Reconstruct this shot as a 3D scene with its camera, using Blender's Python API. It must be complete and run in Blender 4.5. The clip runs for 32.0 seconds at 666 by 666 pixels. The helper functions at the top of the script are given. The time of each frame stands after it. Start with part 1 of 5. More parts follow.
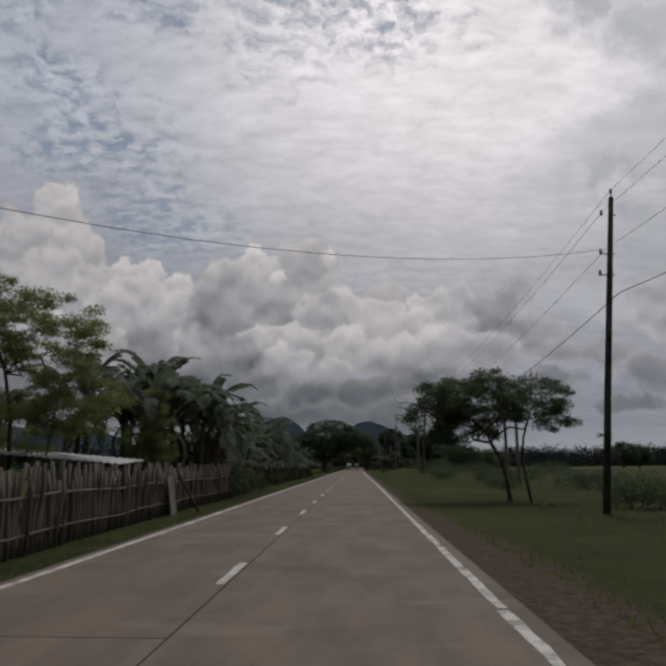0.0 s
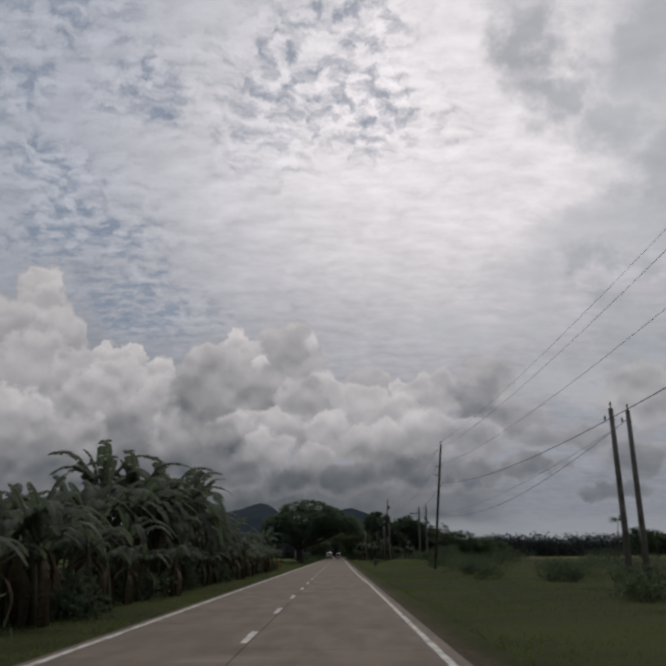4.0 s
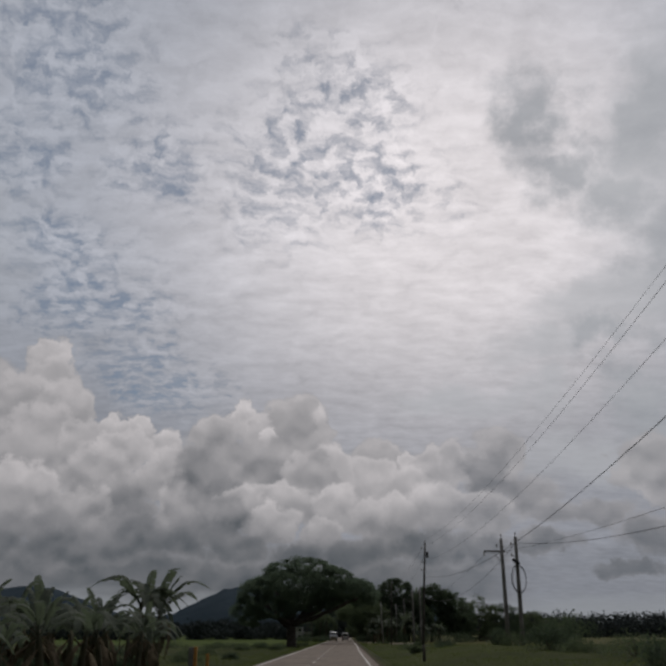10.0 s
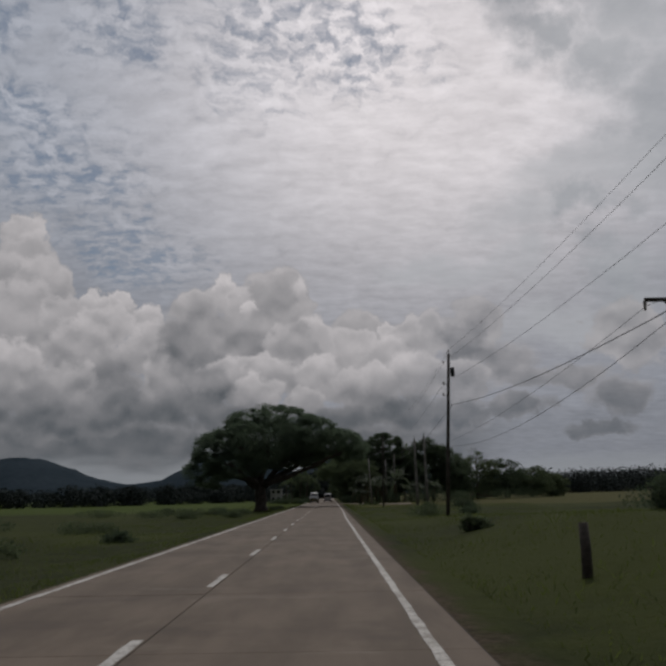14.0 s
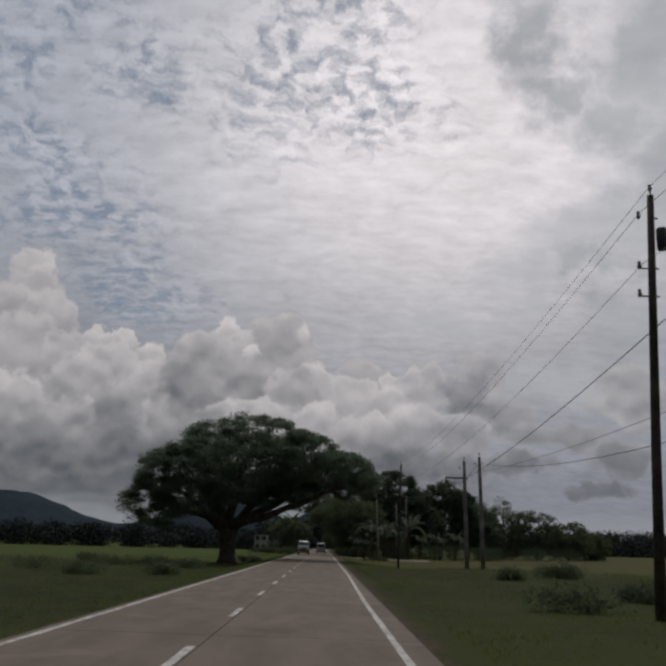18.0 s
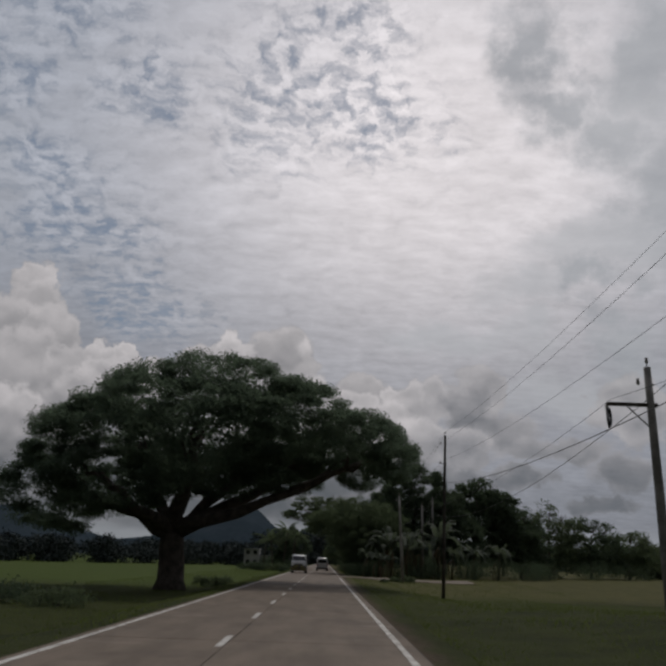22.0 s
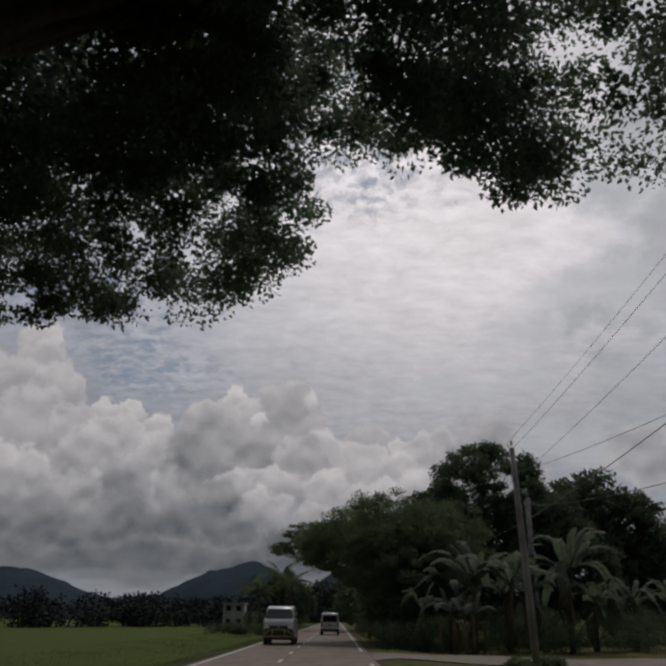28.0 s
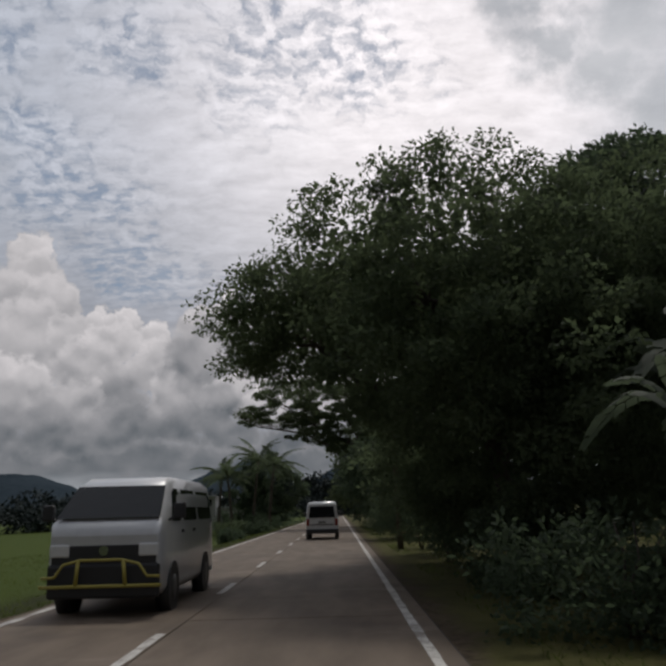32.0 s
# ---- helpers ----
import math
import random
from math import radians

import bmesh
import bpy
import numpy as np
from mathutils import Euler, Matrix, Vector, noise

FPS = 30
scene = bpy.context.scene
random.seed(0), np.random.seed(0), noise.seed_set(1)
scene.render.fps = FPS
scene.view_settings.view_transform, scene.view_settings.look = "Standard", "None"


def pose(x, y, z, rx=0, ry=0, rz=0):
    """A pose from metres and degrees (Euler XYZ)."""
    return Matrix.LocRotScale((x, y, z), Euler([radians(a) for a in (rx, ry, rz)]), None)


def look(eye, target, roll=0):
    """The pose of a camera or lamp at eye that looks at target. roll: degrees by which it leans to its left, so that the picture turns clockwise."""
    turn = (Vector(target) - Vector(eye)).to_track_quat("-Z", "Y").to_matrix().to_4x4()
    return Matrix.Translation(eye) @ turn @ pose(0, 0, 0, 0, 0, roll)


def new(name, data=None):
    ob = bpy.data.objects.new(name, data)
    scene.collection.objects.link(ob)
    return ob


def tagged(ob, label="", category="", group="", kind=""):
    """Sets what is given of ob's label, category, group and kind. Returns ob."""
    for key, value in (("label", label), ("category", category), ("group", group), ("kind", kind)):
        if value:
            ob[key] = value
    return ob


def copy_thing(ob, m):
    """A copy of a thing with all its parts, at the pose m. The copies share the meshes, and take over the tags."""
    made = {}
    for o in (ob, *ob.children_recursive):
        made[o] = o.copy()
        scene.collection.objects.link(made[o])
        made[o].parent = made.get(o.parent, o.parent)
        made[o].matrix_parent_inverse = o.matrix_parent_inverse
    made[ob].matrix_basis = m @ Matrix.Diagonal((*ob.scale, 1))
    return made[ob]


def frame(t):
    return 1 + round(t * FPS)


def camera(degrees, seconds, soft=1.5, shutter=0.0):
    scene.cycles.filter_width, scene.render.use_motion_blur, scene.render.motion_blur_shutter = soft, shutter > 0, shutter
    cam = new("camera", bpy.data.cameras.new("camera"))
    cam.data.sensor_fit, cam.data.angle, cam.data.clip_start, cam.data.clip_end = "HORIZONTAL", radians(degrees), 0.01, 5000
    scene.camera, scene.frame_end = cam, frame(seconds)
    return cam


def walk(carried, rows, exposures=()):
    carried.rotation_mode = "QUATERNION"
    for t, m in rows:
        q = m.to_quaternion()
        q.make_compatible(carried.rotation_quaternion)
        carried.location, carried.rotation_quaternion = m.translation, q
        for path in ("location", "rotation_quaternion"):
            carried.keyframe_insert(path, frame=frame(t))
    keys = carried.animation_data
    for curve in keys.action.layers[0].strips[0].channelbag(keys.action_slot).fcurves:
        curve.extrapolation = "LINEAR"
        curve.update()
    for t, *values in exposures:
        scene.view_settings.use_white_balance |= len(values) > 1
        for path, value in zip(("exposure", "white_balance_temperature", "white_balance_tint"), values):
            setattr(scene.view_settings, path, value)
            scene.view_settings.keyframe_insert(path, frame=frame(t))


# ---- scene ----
cam = camera(46.11, 32.0, soft=3.2)
PATH = [
    (0.0, -0.172, 2.315, 1.4, 99.600, -0.231, 1.762),
    (0.5, -0.183, 5.533, 1.4, 102.019, 0.846, 1.685),
    (1.0, -0.196, 8.750, 1.4, 103.243, 0.724, 1.732),
    (1.5, -0.220, 11.969, 1.4, 103.783, 0.961, 1.237),
    (2.0, -0.246, 15.198, 1.4, 105.268, 0.098, 1.149),
    (2.5, -0.245, 18.446, 1.4, 104.798, 0.672, 1.389),
    (4.5, -0.250, 36.932, 1.4, 106.004, -0.537, 0.333),
    (5.0, -0.261, 41.347, 1.4, 105.636, -0.507, 1.196),
    (5.5, -0.095, 45.730, 1.4, 106.721, -0.045, 0.856),
    (6.0, -0.006, 50.051, 1.4, 106.137, 0.008, 0.185),
    (6.5, 0.006, 54.275, 1.4, 106.533, 0.433, -0.495),
    (7.0, 0.036, 58.399, 1.4, 104.954, 0.991, -0.730),
    (7.5, 0.040, 62.442, 1.4, 104.824, 1.257, -0.530),
    (8.0, 0.051, 66.444, 1.4, 106.246, 0.696, -0.418),
    (8.5, 0.020, 70.408, 1.4, 104.772, 0.738, 0.065),
    (9.0, -0.014, 74.347, 1.4, 104.819, 0.520, -0.135),
    (9.5, -0.054, 78.266, 1.4, 107.297, 0.180, 0.169),
    (10.0, -0.030, 82.165, 1.4, 111.084, -0.405, 0.967),
    (10.5, -0.045, 86.064, 1.4, 109.859, -0.119, 1.243),
    (11.0, -0.061, 89.977, 1.4, 107.146, 0.255, 0.613),
    (11.5, 0.010, 93.919, 1.4, 106.441, 1.407, -0.503),
    (12.0, 0.062, 97.888, 1.4, 105.347, 1.686, -0.010),
    (12.5, 0.064, 101.875, 1.4, 105.674, 0.311, -0.410),
    (13.0, 0.088, 105.873, 1.4, 105.776, 0.581, 0.330),
    (13.5, 0.100, 109.871, 1.4, 102.750, 1.184, 0.888),
    (14.0, 0.145, 113.867, 1.4, 101.736, 0.935, -0.174),
    (14.5, 0.134, 117.867, 1.4, 101.486, 1.427, -1.120),
    (16.5, 0.044, 133.662, 1.4, 100.085, 0.044, -1.119),
    (17.0, 0.009, 137.318, 1.4, 103.064, -0.797, -1.021),
    (17.5, 0.015, 140.915, 1.4, 105.056, -1.420, -0.427),
    (18.0, -0.047, 144.460, 1.4, 105.232, -1.966, -0.672),
    (18.5, -0.055, 147.932, 1.4, 104.940, -1.795, -0.620),
    (19.0, -0.081, 151.369, 1.4, 102.645, -1.489, -1.103),
    (19.5, -0.086, 154.799, 1.4, 104.910, -1.086, -1.097),
    (20.0, -0.107, 158.241, 1.4, 106.617, -1.452, -1.630),
    (20.5, -0.141, 162.183, 1.4, 103.841, -0.825, -0.686),
    (21.0, -0.150, 166.162, 1.4, 104.196, -1.298, -0.651),
    (21.5, -0.142, 170.184, 1.4, 104.549, -1.425, -0.734),
    (22.0, -0.106, 174.216, 1.4, 106.272, -1.916, -0.564),
    (22.5, -0.104, 178.218, 1.4, 104.532, -1.094, -0.150),
    (23.0, -0.080, 182.160, 1.4, 104.461, -1.560, -0.073),
    (23.5, -0.089, 186.009, 1.4, 105.460, -1.646, -0.303),
    (24.0, -0.105, 189.812, 1.4, 106.376, -1.856, -0.332),
    (24.5, -0.045, 193.591, 1.4, 106.794, -1.572, 0.025),
    (25.0, -0.058, 197.372, 1.4, 105.011, -1.717, 0.231),
    (25.5, -0.059, 201.169, 1.4, 106.547, -1.365, 0.450),
    (27.5, 0.087, 216.594, 1.4, 108.111, -1.101, -0.370),
    (28.0, 0.116, 220.504, 1.4, 110.038, -0.688, 0.260),
    (28.5, 0.130, 224.443, 1.4, 106.324, -1.407, 0.659),
    (29.0, 0.214, 228.431, 1.4, 105.670, -0.684, 0.407),
    (29.5, 0.276, 232.532, 1.4, 106.081, -0.198, 0.802),
    (30.0, 0.340, 236.750, 1.4, 103.010, -0.214, -0.244),
    (30.5, 0.373, 241.099, 1.4, 102.625, 0.385, -0.638),
    (31.0, 0.409, 245.489, 1.4, 101.422, -0.479, -0.341),
    (31.5, 0.390, 249.892, 1.4, 99.486, 0.498, 0.109),
    (32.0, 0.374, 254.301, 1.4, 102.807, 1.485, 0.430),
]
walk(cam, [(r[0], pose(*r[1:])) for r in PATH],
     [(0.0, 0.05), (2.0, 0.0), (5.0, 0.08), (6.0, -0.1), (8.0, -0.12), (10.0, -0.06), (13.0, -0.17), (17.0, 0.0), (19.0, -0.08), (21.0, -0.1), (24.0, 0.05), (25.0, 0.1), (28.0, -0.08), (30.0, -0.08), (31.0, 0.08), (32.0, 0.28)])

# ---------------------------------------------------------------- light
SUN_AZ, SUN_EL = 14.0, 58.0
world = bpy.data.worlds.new("world")
scene.world = world
world.use_nodes = True
wt = world.node_tree
wt.nodes.clear()


def link_in(tree, node, slot, value):
    if isinstance(value, bpy.types.NodeSocket):
        tree.links.new(value, node.inputs[slot])
    elif value is not None:
        node.inputs[slot].default_value = value


def calc(tree, op, a, b=None, c=None, clamp=False):
    n = tree.nodes.new("ShaderNodeMath")
    n.operation, n.use_clamp = op, clamp
    for i, v in enumerate((a, b, c)):
        link_in(tree, n, i, v)
    return n.outputs[0]


def vcalc(tree, op, a, b=None, out=0):
    n = tree.nodes.new("ShaderNodeVectorMath")
    n.operation = op
    link_in(tree, n, 0, a)
    link_in(tree, n, 1, b)
    return n.outputs[out]


def smooth(tree, v, lo, hi, a=0.0, b=1.0):
    n = tree.nodes.new("ShaderNodeMapRange")
    n.interpolation_type = "SMOOTHSTEP"
    for i, x in enumerate((v, lo, hi, a, b)):
        link_in(tree, n, i, x)
    return n.outputs[0]


def blend(tree, f, a, b, kind="MIX"):
    n = tree.nodes.new("ShaderNodeMix")
    n.data_type, n.blend_type = "RGBA", kind
    link_in(tree, n, 0, f)
    for slot, v in ((6, a), (7, b)):
        link_in(tree, n, slot, (*v, 1) if isinstance(v, tuple) and len(v) == 3 else v)
    return n.outputs[2]


def grain(tree, vec, scale, detail=4.0, rough=0.55, out=0, warp=0.0):
    n = tree.nodes.new("ShaderNodeTexNoise")
    link_in(tree, n, "Vector", vec)
    n.inputs["Scale"].default_value, n.inputs["Detail"].default_value = scale, detail
    n.inputs["Roughness"].default_value, n.inputs["Distortion"].default_value = rough, warp
    return n.outputs[out]


def vec3(tree, x, y, z):
    n = tree.nodes.new("ShaderNodeCombineXYZ")
    for i, v in enumerate((x, y, z)):
        link_in(tree, n, i, v)
    return n.outputs[0]


def cells(tree, vec, scale, soft=0.6):
    n = tree.nodes.new("ShaderNodeTexVoronoi")
    n.feature = "SMOOTH_F1"
    link_in(tree, n, "Vector", vec)
    n.inputs["Scale"].default_value, n.inputs["Smoothness"].default_value = scale, soft
    return n.outputs["Distance"]


def cloudy_sky(t):
    """Blue sky under a rippled high layer, with a bank of cumulus round the horizon."""
    way = t.nodes.new("ShaderNodeTexCoord").outputs["Generated"]
    sep = t.nodes.new("ShaderNodeSeparateXYZ")
    t.links.new(way, sep.inputs[0])
    x, y, z = sep.outputs
    el = calc(t, "MULTIPLY", calc(t, "ARCSINE", z), 57.2958)
    az = calc(t, "MULTIPLY", calc(t, "ARCTAN2", x, y), 57.2958)
    here = vec3(t, az, el, 0.0)
    # turbulence, in degrees
    half = (0.5, 0.5, 0.5)
    coarse = vcalc(t, "SUBTRACT", grain(t, way, 6.0, 8.0, 0.60, 1), half)
    lumps = vcalc(t, "SUBTRACT", grain(t, way, 24.0, 8.0, 0.66, 1), half)
    puff = vcalc(t, "ADD", here, vcalc(t, "ADD", vcalc(t, "MULTIPLY", coarse, (2.0, 1.6, 0.0)), vcalc(t, "MULTIPLY", lumps, (3.0, 2.6, 0.0))))
    drift = vcalc(t, "ADD", here, vcalc(t, "MULTIPLY", coarse, (15.0, 12.0, 0.0)))
    shred = vcalc(t, "ADD", drift, vcalc(t, "MULTIPLY", lumps, (3.0, 3.0, 0.0)))

    def field(blobs, p):
        best = None
        for a, e, rx, ry in blobs:
            d = vcalc(t, "MULTIPLY", vcalc(t, "SUBTRACT", p, (a, e, 0.0)), (1 / rx, 1 / ry, 0.0))
            v = calc(t, "SUBTRACT", 1.0, vcalc(t, "LENGTH", d, None, 1))
            best = v if best is None else calc(t, "SMOOTH_MAX", best, v, 0.14)
        return best

    def relief(scale, soft, reach, src):
        """Rounded heads of cloud, light above and dim below."""
        low = vcalc(t, "ADD", src, (0.0, 0.0, -reach))
        return calc(t, "SUBTRACT", cells(t, low, scale, soft), cells(t, src, scale, soft))

    # blue behind all
    air = t.nodes.new("ShaderNodeTexSky")
    air.sky_type, air.sun_disc = "NISHITA", False
    air.sun_elevation, air.sun_rotation = radians(SUN_EL), radians(SUN_AZ)
    blue = blend(t, 1.0, air.outputs[0], (0.070, 0.066, 0.060), "MULTIPLY")
    # the high layer, on a plane overhead: level streaks, and small fleecy heads where it thins
    up = calc(t, "ADD", calc(t, "MAXIMUM", z, 0.0), 0.16)
    deck = vec3(t, calc(t, "DIVIDE", x, up), calc(t, "DIVIDE", y, up), 0.0)
    deck = vcalc(t, "ADD", deck, vcalc(t, "MULTIPLY", coarse, (0.10, 0.10, 0.0)))
    curled = vcalc(t, "ADD", deck, vcalc(t, "MULTIPLY", lumps, (0.10, 0.08, 0.0)))
    ripple = grain(t, vcalc(t, "MULTIPLY", deck, (0.7, 1.3, 1.0)), 15.0, 7.0, 0.60)
    fleece = grain(t, curled, 27.0, 3.5, 0.55)
    broad = grain(t, deck, 2.6, 6.0, 0.6)
    thin = smooth(t, field(((-3.0, 33.0, 6.5, 5.0), (0.5, 37.0, 6.5, 3.4), (3.0, 31.5, 6.0, 4.0), (-15.5, 33.0, 4.6, 2.6), (-24.5, 38.0, 7.0, 4.5), (-27.5, 31.5, 4.0, 2.4), (-19.5, 21.8, 6.6, 2.6), (-22.5, 25.5, 7.0, 2.4), (-14.5, 17.8, 5.0, 1.8), (12.0, 56.0, 16.0, 9.0), (-20.0, 50.0, 14.0, 6.0)), drift), -0.75, 0.80)
    patchy = calc(t, "MULTIPLY_ADD", calc(t, "SUBTRACT", 0.5, fleece), 2.3, calc(t, "MULTIPLY", calc(t, "SUBTRACT", 0.5, ripple), 1.0))
    hole = smooth(t, calc(t, "MULTIPLY_ADD", thin, 0.40, calc(t, "MULTIPLY", patchy, calc(t, "MULTIPLY_ADD", thin, 0.66, 0.34))), 0.08, 0.95, 0.0, 0.82)
    lit = calc(t, "ADD", 0.97, calc(t, "ADD", calc(t, "MULTIPLY", calc(t, "SUBTRACT", ripple, 0.5), 0.52), calc(t, "MULTIPLY", calc(t, "SUBTRACT", broad, 0.5), 0.40)))
    lit = calc(t, "MULTIPLY_ADD", calc(t, "SUBTRACT", fleece, 0.5), calc(t, "MULTIPLY_ADD", thin, 0.70, 0.20), lit)
    glow = smooth(t, vcalc(t, "LENGTH", vcalc(t, "MULTIPLY", vcalc(t, "SUBTRACT", here, (9.0, 30.0, 0.0)), (1 / 35.0, 1 / 27.0, 0.0)), None, 1), 1.0, 0.1)
    white = blend(t, glow, (0.375, 0.395, 0.45), (0.785, 0.745, 0.765))
    lit = calc(t, "MULTIPLY", lit, smooth(t, el, 11.0, 27.0, 0.74, 1.0))
    white = blend(t, 1.0, white, vec3(t, lit, lit, lit), "MULTIPLY")
    sky = blend(t, hole, white, blend(t, 0.55, blue, (0.155, 0.205, 0.285)))
    # soft grey clouds in front of the high layer
    soft = smooth(t, field(((25.5, 34.0, 4.8, 6.5), (15.8, 35.0, 2.9, 3.4), (21.5, 29.5, 4.0, 2.6), (18.5, 32.2, 4.0, 1.8), (25.0, 25.0, 4.6, 6.0), (34.0, 22.0, 9.0, 14.0), (21.8, 14.0, 2.8, 2.4), (20.5, 19.0, 3.0, 1.6), (-40.0, 24.0, 12.0, 9.0)), shred), -0.40, 0.75, 0.0, 0.78)
    sky = blend(t, soft, sky, blend(t, smooth(t, broad, 0.3, 0.7), (0.255, 0.275, 0.305), (0.40, 0.415, 0.44)))
    faint = smooth(t, field(((14.6, 19.4, 4.5, 1.6), (19.5, 21.5, 5.0, 1.8), (14.0, 16.0, 2.6, 1.8), (17.5, 11.5, 5.0, 1.6), (8.0, 16.0, 5.0, 1.4)), drift), -0.6, 0.8, 0.0, 0.62)
    sky = blend(t, faint, sky, (0.43, 0.44, 0.465))
    # the cumulus bank: heads painted from the back to the front (azimuth, elevation, half width, half height, tone)
    far_left = ((-26.5, 12.5, 3.4, 5.0, 0.43), (-21.9, 18.1, 1.25, 1.35, 0.62), (-21.7, 16.4, 1.8, 2.0, 0.57), (-23.6, 15.0, 1.6, 1.8, 0.52), (-20.6, 14.6, 1.9, 2.2, 0.53), (-21.9, 12.2, 3.0, 2.6, 0.50), (-18.9, 12.0, 1.9, 2.0, 0.52),
                (-16.7, 13.6, 1.0, 0.95, 0.74), (-15.1, 13.8, 0.9, 0.9, 0.77), (-15.8, 12.3, 1.7, 1.5, 0.69), (-13.5, 12.6, 1.2, 1.15, 0.67), (-17.4, 10.4, 2.4, 2.0, 0.50), (-13.0, 10.6, 1.7, 1.9, 0.55), (-11.8, 8.4, 1.8, 2.2, 0.45), (-15.8, 8.4, 2.6, 2.0, 0.31))
    near_left = ((-22.6, 9.0, 2.4, 2.3, 0.62), (-19.4, 7.6, 2.8, 1.9, 0.40), (-23.8, 6.4, 3.0, 1.9, 0.38), (-11.4, 6.6, 2.2, 1.8, 0.29), (-15.0, 6.2, 3.0, 1.7, 0.28), (-19.0, 5.6, 3.4, 1.5, 0.26))
    middle = ((-9.6, 13.9, 1.4, 1.5, 0.58), (-8.0, 14.9, 1.3, 1.3, 0.73), (-6.6, 14.2, 1.3, 1.2, 0.62), (-10.2, 11.2, 2.4, 2.8, 0.28), (-7.6, 11.8, 2.2, 2.4, 0.36), (-2.6, 14.1, 1.3, 2.0, 0.69), (-4.3, 14.6, 1.9, 2.2, 0.50), (-5.9, 13.6, 0.8, 0.9, 0.76), (-5.2, 12.0, 2.2, 2.3, 0.38), (-1.2, 11.0, 1.6, 2.3, 0.69), (-2.6, 10.4, 1.8, 2.5, 0.48),
              (-7.0, 9.0, 2.2, 1.6, 0.57), (-4.6, 9.2, 1.6, 1.2, 0.58), (-5.6, 7.8, 1.7, 1.3, 0.67), (-0.6, 8.8, 1.8, 1.4, 0.62), (-9.2, 8.0, 1.9, 2.2, 0.22))
    right = ((2.4, 12.0, 1.7, 1.5, 0.53), (4.6, 11.6, 0.9, 0.9, 0.71), (6.2, 11.5, 1.6, 1.5, 0.57), (8.0, 11.8, 1.3, 1.4, 0.57), (1.8, 10.6, 1.8, 1.6, 0.62), (4.4, 10.0, 2.0, 1.6, 0.53), (11.2, 12.4, 1.8, 1.7, 0.49), (10.2, 11.0, 1.9, 1.7, 0.20), (12.6, 9.4, 2.2, 1.5, 0.39),
             (6.6, 8.8, 2.2, 1.6, 0.55), (9.4, 8.2, 1.8, 1.4, 0.48), (2.6, 8.0, 2.4, 1.5, 0.53), (-1.8, 6.9, 1.8, 1.1, 0.58), (16.6, 8.2, 3.4, 0.9, 0.39), (21.4, 11.2, 2.2, 2.4, 0.44))
    low = ((-7.6, 6.0, 2.6, 1.3, 0.26), (-3.6, 5.6, 2.6, 1.2, 0.24), (1.0, 5.8, 2.8, 1.3, 0.24), (5.6, 6.0, 2.8, 1.4, 0.22), (9.4, 5.6, 2.6, 1.2, 0.14), (13.4, 6.2, 2.2, 0.8, 0.26), (20.6, 6.6, 2.0, 1.6, 0.26), (19.0, 4.4, 2.6, 0.7, 0.24))
    rnd = random.Random(6)
    round_about = []
    for k in range(22):
        a = (31 + 13.6 * k + rnd.uniform(-3, 3) + 180) % 360 - 180
        round_about += [(a, rnd.uniform(8, 14), 5.0, 4.0, 0.5), (a + 4, 5.5, 6.0, 3.0, 0.35)]
    bent = vcalc(t, "ADD", way, vcalc(t, "MULTIPLY", lumps, (0.024, 0.024, 0.024)))
    frill = calc(t, "SUBTRACT", grain(t, way, 42.0, 8.0, 0.62), 0.5)
    edge = calc(t, "ADD", calc(t, "MULTIPLY", calc(t, "SUBTRACT", 0.40, cells(t, bent, 34.0, 0.5)), 0.42), calc(t, "MULTIPLY", frill, 0.45))
    bumps = calc(t, "ADD", calc(t, "MULTIPLY", relief(17.0, 0.6, 0.020, bent), 0.26), calc(t, "MULTIPLY", relief(40.0, 0.6, 0.009, bent), 0.26))
    bumps = calc(t, "ADD", bumps, calc(t, "ADD", calc(t, "MULTIPLY", frill, 0.12), calc(t, "MULTIPLY", calc(t, "SUBTRACT", grain(t, way, 9.0, 6.0, 0.6), 0.5), 0.34)))
    tone, body = 0.5, 0.0
    for k, (a, e, rx, ry, level) in enumerate((*round_about, *far_left, *middle, *right, *near_left, *low)):
        if k % 5 == 0:
            if k:
                step = t.nodes.new("ShaderNodeVectorMath")
                step.operation = "SCALE"
                link_in(t, step, 0, puff)
                link_in(t, step, "Scale", calc(t, "MULTIPLY_ADD", tone, 0.000001, 1.0))
                puff = step.outputs[0]
            high = vcalc(t, "DOT_PRODUCT", puff, (0.0, 1.0, 0.0), 1)
        rx, ry, e = rx * 1.32, ry * 1.32, e - ry * 0.22
        d = vcalc(t, "MULTIPLY", vcalc(t, "SUBTRACT", puff, (a, e, 0.0)), (1 / rx, 1 / ry, 0.0))
        v = calc(t, "ADD", calc(t, "SUBTRACT", 1.0, vcalc(t, "LENGTH", d, None, 1)), edge)
        level *= 0.86
        own = calc(t, "ADD", calc(t, "MULTIPLY_ADD", high, 0.17 / ry, level - e * 0.17 / ry), smooth(t, v, 0.42, 0.02, 0.0, 0.10 + 0.09 * level))
        melt = smooth(t, high, e - ry * 0.7, e + ry * 0.5, 0.80, 0.24 if level > 0.34 else 0.55)
        tone = calc(t, "MULTIPLY_ADD", calc(t, "SUBTRACT", own, tone), smooth(t, v, 0.0, melt), tone)
        body = calc(t, "MAXIMUM", body, smooth(t, v, -0.02, 0.15 if level > 0.34 else 0.42))
    # level bases run on under the towers
    base = smooth(t, calc(t, "ADD", el, calc(t, "MULTIPLY", bumps, 6.0)), 7.2, 4.6)
